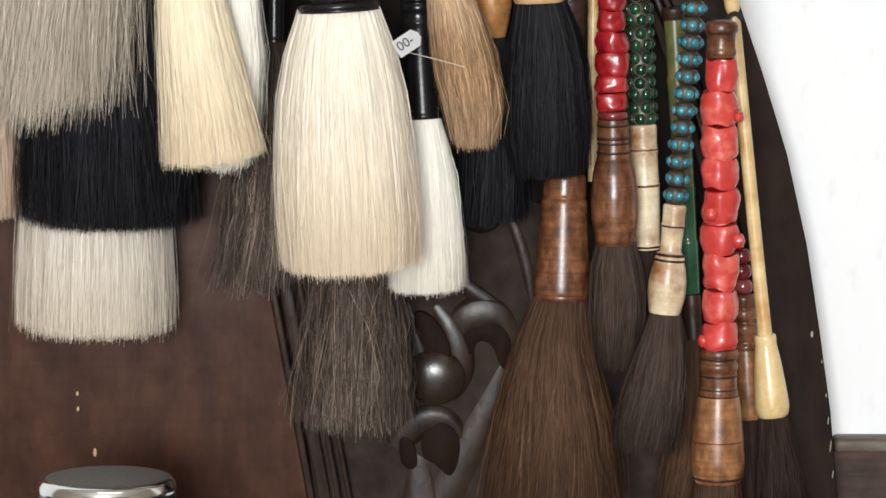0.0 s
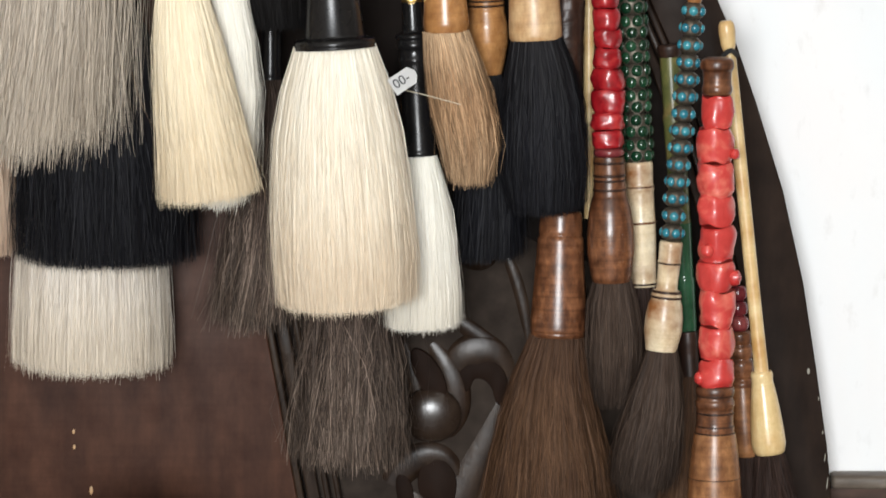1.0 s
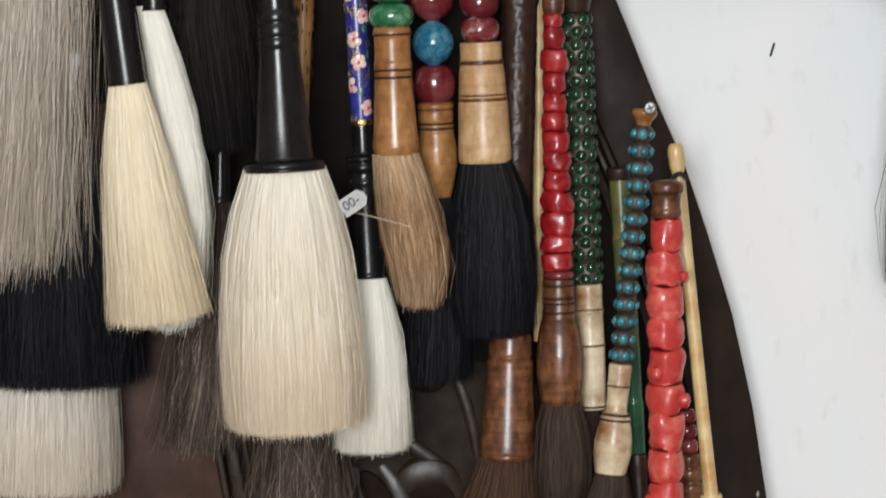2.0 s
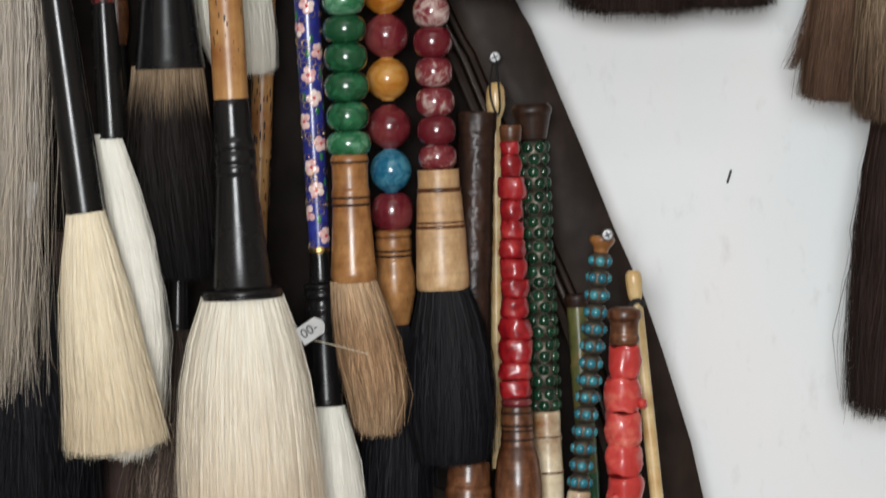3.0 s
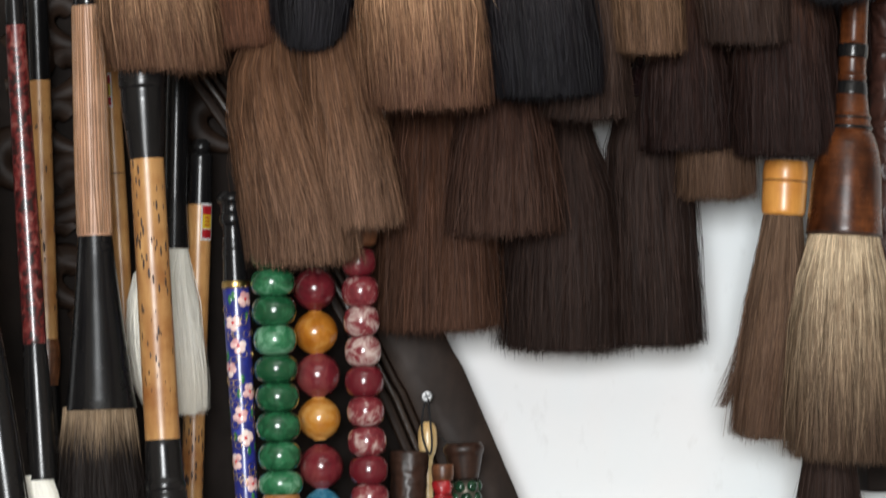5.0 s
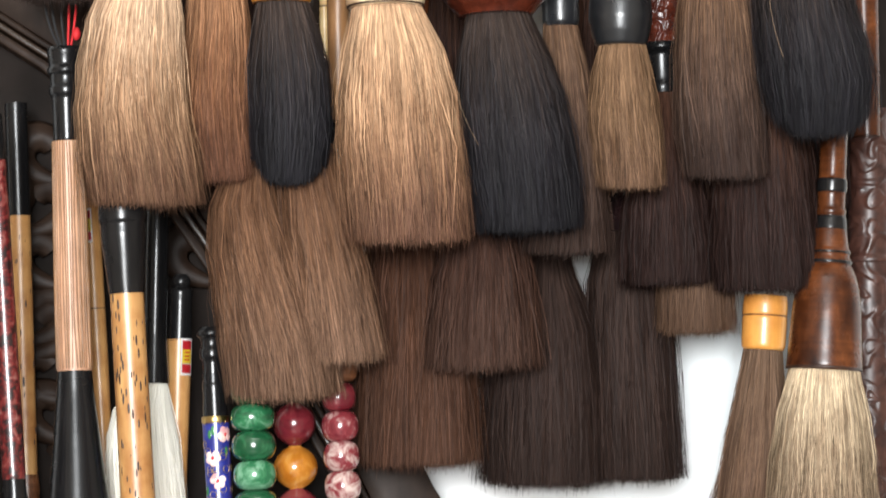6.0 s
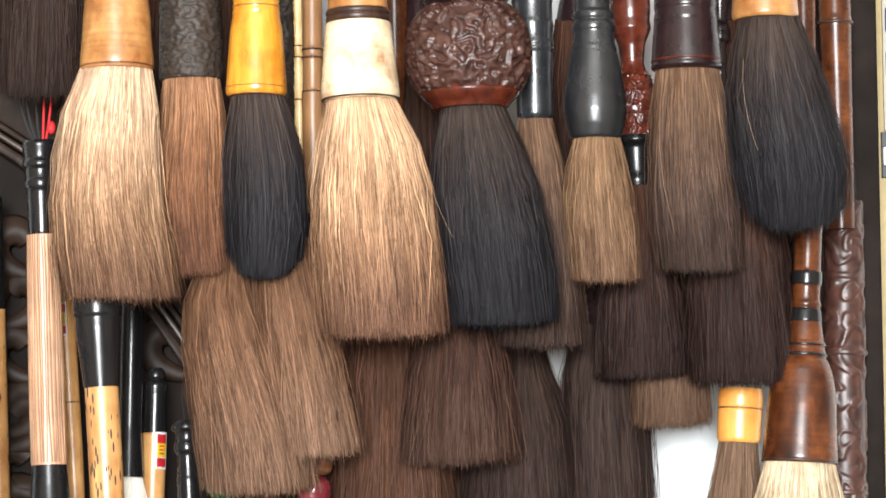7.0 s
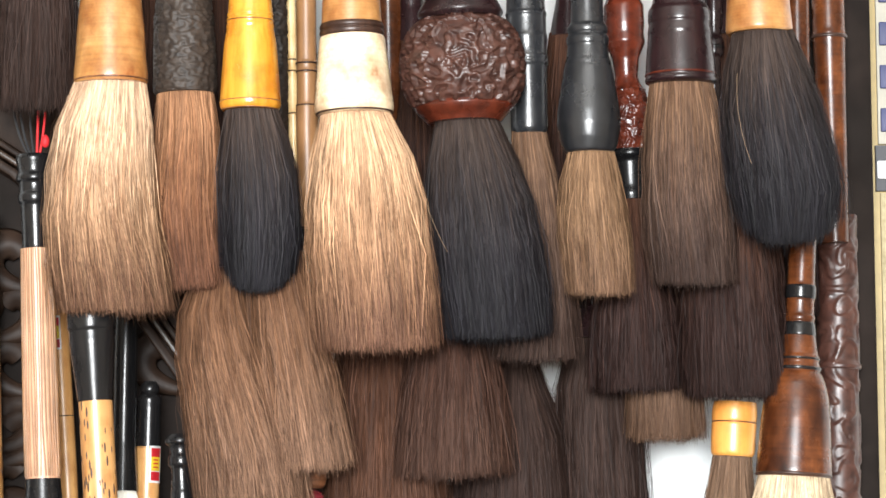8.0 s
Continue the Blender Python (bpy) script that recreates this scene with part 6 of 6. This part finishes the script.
b = brush('thin carved dark wooden stick', (-0.022, 1.72, 1.8152), (-0.0213, 1.72, 1.688))
turned(b, 'handle', 'smoked', [(1.1, 4.87), (78.7, 5.14), (128.1, 4.87)], carve=scrollwork(0.8, 3.4, 2.0), seg=40)
turned(b, 'ring', 'smoked', [(85.8, 5.01), (86.5, 5.44), (87.6, 5.44), (88.0, 5.01)])

# the next seven brushes are added backing that darkens gaps between the others
b = brush('dark brown hair brush added as backing between pale ferrules', (-0.084, 1.745, 1.8545), (-0.0839, 1.745, 1.7923))
turned(b, 'ferrule', 'purple', [(1.1, 4.94), (46.6, 6.04), (64.2, 9.56)])
bristles(b, 'h_rust', 63.9, 214.1, [9.56, 13.54, 15.93, 15.93, 15.93], 2300, (2.3, 0.0), rag=0.03, gather=0.5, cross=1.0, width=0.28, lock=22)

b = brush('dark brown hair brush added as backing behind the carved ferrule', (-0.049, 1.745, 1.8545), (-0.049, 1.745, 1.7923))
turned(b, 'ferrule', 'purple', [(1.1, 4.94), (46.6, 6.04), (64.2, 9.56)])
bristles(b, 'h_rust', 63.9, 211.4, [9.56, 13.54, 15.93, 15.93, 15.93], 2300, (2.1, 0.0), rag=0.03, gather=0.5, cross=1.0, width=0.28, lock=22)

b = brush('dark brown hair brush added as backing behind bamboo sticks', (-0.0176, 1.752, 1.8561), (-0.0178, 1.752, 1.7936))
turned(b, 'ferrule', 'purple', [(1.1, 4.96), (46.8, 6.07), (64.2, 8.27)])
bristles(b, 'h_rust', 64.0, 206.6, [8.27, 11.72, 13.79, 13.79, 13.79], 2300, (2.3, 0.0), rag=0.03, gather=0.5, cross=1.0, width=0.28, lock=22)

b = brush('dark hair brush added as backing beside a red-brown handle', (0.2332, 1.75, 1.7731), (0.232, 1.75, 1.711))
turned(b, 'ferrule', 'purple', [(0.7, 4.96), (45.7, 6.06), (62.6, 6.94)])
bristles(b, 'h_rust', 63.0, 155.1, [6.94, 9.83, 11.57, 11.57, 11.57], 2300, (2.3, 0.0), rag=0.03, gather=0.5, cross=1.0, width=0.28, lock=22)

b = brush('dark brown hair brush added as backing behind lighter ones', (0.0442, 1.74, 1.8166), (0.0438, 1.74, 1.7547))
turned(b, 'ferrule', 'purple', [(1.1, 4.93), (46.2, 6.03), (63.7, 10.19)])
bristles(b, 'h_rust', 63.5, 216.0, [10.19, 14.43, 16.98, 16.98, 16.98], 2300, (2.2, 0.0), rag=0.03, gather=0.5, cross=1.0, width=0.28, lock=22)

b = brush('dark hair brush added as backing behind a grey horn one', (0.1212, 1.74, 1.8193), (0.1205, 1.74, 1.7574))
turned(b, 'ferrule', 'purple', [(1.0, 4.93), (46.1, 6.03), (63.4, 9.04)])
bristles(b, 'h_rust', 63.3, 215.7, [9.04, 12.8, 15.06, 15.06, 15.06], 2300, (2.1, 0.0), rag=0.03, gather=0.5, cross=1.0, width=0.28, lock=22)

b = brush('brown-black hair brush added as backing behind the dark ferrule', (0.1959, 1.735, 1.8182), (0.1949, 1.735, 1.7564))
turned(b, 'ferrule', 'purple', [(0.9, 4.92), (45.9, 6.01), (63.3, 9.83)])
bristles(b, 'h_rust', 63.4, 190.9, [9.83, 13.93, 16.38, 16.38, 16.38], 2300, (2.1, 0.0), rag=0.03, gather=0.5, cross=1.0, width=0.28, lock=22)

b = brush('dark red-brown handle behind the bone ferrule', (0.0318, 1.735, 1.8182), (0.0329, 1.735, 1.713))
turned(b, 'handle', 'redwood', [(1.0, 6.8), (40.0, 6.8), (41.5, 7.4), (44.0, 7.4), (45.5, 6.6), (105.0, 6.2)])
turned(b, 'ring', 'darkwood', [(41.9, 7.2), (42.3, 7.6), (43.2, 7.6), (43.6, 7.2)])

# ---------------------------------------------------------------- small things
# tin canister on a side table below the brushes
cx, cy, cz = (-0.1946, 1.6, 1.1422)
table = tagged(new("side_table"), "plain dark wooden side table below the brushes", "table")
table.location = (cx, 1.6, 0)
block("tabletop", (-0.45, -0.2, cz - 0.155), (0.5, 0.155, cz - 0.125), "board", parent=table, bevel=0.003)
for sx in (-0.42, 0.42):
    for sy in (-0.17, 0.12):
        block("leg", (sx, sy, 0), (sx + 0.04, sy + 0.03, cz - 0.155), "board", parent=table, bevel=0.002)
can = tagged(new("tin_canister"), "black tin canister with a polished steel lid", "canister")
can.location = (cx, cy, cz)
part("body", lathe("body", softened([(4, 30.5), (6, 31.2), (120, 31.2), (125, 30.5)]), 64), M["tin"], can)
lid = part("lid", lathe("lid", softened([(-3.0, 6), (-2.9, 18), (-2.7, 25), (-2.3, 27.8), (-1.5, 29.4)]), 64), M["steel"], can, "brushed steel lid")
part("rim", lathe("rim", softened([(-2.2, 28.6), (-1.4, 29.8), (0.8, 30.9), (2.6, 31.3), (4.0, 31.0), (4.2, 30.4)]), 64), M["chrome"], lid, "polished steel rim")

# price tag tied to the enamel brush
tag = tagged(new("price_tag"), "small white price tag on a thread", "tag")
tag.matrix_world = Matrix.Translation((-0.06, 1.638, 1.3384)) @ pose(0, 0, 0, 4, -33, 8)
bm = bmesh.new()
face = bm.faces.new([bm.verts.new((x * 0.001, 0, z * 0.001)) for x, z in ((-6.2, -4.3), (4.4, -4.3), (6.6, -1.4), (6.6, 1.4), (4.4, 4.3), (-6.2, 4.3))])
bmesh.ops.solidify(bm, geom=[face], thickness=0.0004)
part("card", mesh_of("card", bm, False), M["paper"], tag)
font = bpy.data.curves.new("price", "FONT")
font.body, font.size, font.extrude, font.align_x, font.align_y = "00-", 0.0062, 0.00008, "CENTER", "CENTER"
tmp = bpy.data.objects.new("price", font)
data = bpy.data.meshes.new_from_object(tmp)
bpy.data.objects.remove(tmp)
print_ob = part("print", data, M["ink"], tag)
print_ob.matrix_local = pose(-0.001, -0.0007, 0.0004, 90, 0, 0)
tube("thread", [(-0.0606, 1.662, 1.3323), (-0.0559, 1.66, 1.3314), (-0.0453, 1.655, 1.3292), (-0.0344, 1.655, 1.3261)], 0.0002, "thread", None, "pale thread across the brushes", "thread")
tag2 = tagged(block("price_tag", (-0.0042, -0.0003, -0.0085), (0.0042, 0.0003, 0.0085), "paper", bevel=0.0002), "small blank tag caught in grey hair", "tag")
tag2.matrix_world = Matrix.Translation((-0.1925, 1.667, 1.3971)) @ pose(0, 0, 0, 5, 10, 25)


def screw(place):
    e = tagged(new("screw"), "zinc cross-head screw in the dark board", "screw")
    e.matrix_world = Matrix.Translation(place) @ pose(0, 0, 0, 90, 0, 0)
    part("head", lathe("head", softened([(-0.9, 1.7), (-0.8, 2.5), (-0.4, 2.9), (0.2, 3.0), (1.0, 2.0), (18, 1.6)]), 24), M["steel"], e)
    for k in range(2):
        bar = block("slot", (-0.0017, -0.00038, 0.0005), (0.0017, 0.00038, 0.00105), "ink", parent=e)
        bar.rotation_euler = (0, 0, 0.4 + k * math.pi / 2)
    return e


screw((0.0251, 1.745, 1.4632))
screw((0.0767, 1.68, 1.38))
tube("cord", [(0.0242, 1.742, 1.4604), (0.0219, 1.73, 1.4515), (0.0224, 1.722, 1.442), (0.0267, 1.725, 1.4326), (0.0275, 1.722, 1.4421), (0.0262, 1.73, 1.4528), (0.0258, 1.742, 1.4615)], 0.0005, "cord", None, "black cord looped over a bone knob", "cord")
tube("cord", [(0.0231, 1.74, 1.4515), (0.0312, 1.735, 1.4447), (0.0377, 1.72, 1.4367)], 0.0004, "cord", None, "black hanging cord of a brush", "cord")
tube("cord", [(0.0851, 1.675, 1.3439), (0.089, 1.69, 1.3496), (0.0921, 1.69, 1.3502), (0.0948, 1.7, 1.3458)], 0.0012, "cord", None, "black cord knotted on the bone handle", "cord")
# cords in the cap of the ribbed bamboo brush
for dx, dz, material in ((-12, 62, "cord"), (4, 70, "redcord"), (18, 66, "redcord"), (-30, 60, "cord"), (-42, 58, "cord")):
    x0, y0, z0 = (-0.1348, 1.69, 1.6918)
    tube("cord", [(x0 + dx * 0.35 * PX, y0, z0), (x0 + dx * 0.7 * PX, y0 - 0.002, z0 + 0.5 * dz * PX), (x0 + dx * PX, y0 - 0.002, z0 + dz * PX), (x0 + dx * 1.1 * PX, y0, z0 + (dz + 110) * PX)], 0.0006, material, None, "cord by which a brush hangs", "cord")
knot = tagged(new("cord_knot", ball_mesh("cord_knot", 2.6, 0.8, 0.8, 1.2)), "small red cord knot", "cord")
knot.data.materials.append(M["redcord"])
knot.location = (-0.1303, 1.687, 1.6972)

# marks of wear
for t, (x, y, z) in enumerate(((0.1416, 1.757, 1.157), (0.1428, 1.757, 1.1444), (0.1441, 1.757, 1.1317), (0.1394, 1.757, 1.1739), (0.1454, 1.757, 1.1175))):
    flake = part("chip", ball_mesh("chip", 0.7, 0.45, 0.3, 1.5 + 1.6 * (t % 3), 8, 6), M["cream"], board, "pale worn spot on the edge")
    flake.location, flake.rotation_euler = (x, y, z), (0, 0.1, 0)
for k, (x, y, z) in enumerate(((-0.2293, 1.767, 1.1546), (-0.2291, 1.767, 1.1469), (-0.2209, 1.767, 1.1249), (0.1342, 1.756, 1.1875))):
    chip = part("chip", ball_mesh("chip", 0.8 + 0.3 * (k == 2), 0.9, 0.2, 1.5 + 0.5 * (k > 1), 9, 6), M["palewood" if k < 3 else "cream"], board, "chipped spot of bare wood")
    chip.location = (x, y, z)
tube("wall_scratch", [(0.1418, 1.7995, 1.4008), (0.1426, 1.7995, 1.4036), (0.1437, 1.7995, 1.4075)], 0.0006, "ink", None, "small dark scratch in the wall paint", "scratch", "structure")

# dark upright and a mounted scroll beyond the last brushes
sx0, _, _ = (0.2575, 1.757, 1.6527)
sx1, _, _ = (0.272, 1.757, 1.6526)
sz0, sz1 = (0.2753, 1.76, 1.8637)[2], (0.2657, 1.76, 1.4157)[2]
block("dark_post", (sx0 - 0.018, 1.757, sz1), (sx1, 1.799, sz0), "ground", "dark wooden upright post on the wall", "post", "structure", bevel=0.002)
hung = tagged(new("hanging_scroll"), "gold-edged brocade hanging scroll on the wall", "scroll")
gx0, gx1 = (0.2763, 1.79, 1.6564)[0], (0.3088, 1.79, 1.6563)[0]
gz0, gz1 = sz0, sz1
block("border", (gx0, 1.79, gz1), (gx1, 1.7985, gz0), "gold", parent=hung)
bx0, bx1 = (0.2795, 1.787, 1.6561)[0], (0.3054, 1.787, 1.656)[0]
bz0, bz1 = sz0, (0.2781, 1.787, 1.7093)[2]
block("brocade", (bx0, 1.787, bz1), (bx1, 1.79, bz0), "cream", parent=hung)
for k in range(7):
    px0, pz0 = bx0 + 0.0012, bz1 + 0.006 + k * 0.022
    block("pattern", (px0, 1.7855, pz0), (px0 + 0.009 + 0.003 * (k % 2), 1.787, pz0 + 0.012), "navy", parent=hung, bevel=0.0006)
dx0, dz0 = (0.2778, 1.7084)
dx1, dz1 = (0.3061, 1.6854)
block("band", (dx0, 1.786, dz1), (dx1, 1.79, dz0), "ink", parent=hung)
block("lower_border", (bx0 + 0.0005, 1.787, gz1), (bx1, 1.79, dz1 - 0.001), "goldpale", parent=hung)
block("patch", (dx0 + 0.0005, 1.784, dz1 + 0.006), (dx0 + 0.006, 1.786, dz0 - 0.008), "paper", parent=hung, bevel=0.0008)

# the rail from which the upper brushes hang
rx0, rz0 = (-0.1686, 1.8103)
rx1, rz1 = (0.2686, 1.8307)
block("brush_rail", (rx0, 1.63, rz0), (rx1, 1.757, rz1), "board", "dark wooden rail that holds the brushes", "rail", bevel=0.002)

# a few long hairs that have come loose
for pts in (
    ((-0.001, 1.615, 1.6979), (-0.0046, 1.61, 1.683), (-0.0077, 1.61, 1.6702), (-0.0093, 1.612, 1.6641)),
    ((0.0156, 1.605, 1.672), (0.013, 1.602, 1.6588), (0.0094, 1.602, 1.6474), (0.0079, 1.605, 1.6388)),
    ((0.0444, 1.61, 1.6649), (0.0486, 1.61, 1.6495), (0.0533, 1.615, 1.6411), (0.0565, 1.62, 1.6363)),
    ((0.188, 1.608, 1.7158), (0.1862, 1.606, 1.6999), (0.1891, 1.606, 1.687), (0.1937, 1.608, 1.6744)),
    ((-0.1841, 1.64, 1.3422), (-0.1811, 1.64, 1.3293), (-0.1771, 1.64, 1.3203), (-0.1738, 1.645, 1.3147)),
    ((-0.1306, 1.63, 1.3096), (-0.1263, 1.63, 1.2993), (-0.1233, 1.63, 1.291), (-0.1226, 1.635, 1.2828)),
    ((-0.0647, 1.62, 1.3284), (-0.0601, 1.618, 1.3184), (-0.0578, 1.618, 1.3057), (-0.0586, 1.62, 1.2953)),
):
    tube("stray_hair", pts, 0.00007, "loosehair", None, "single loose brown hair over the brushes", "hair")
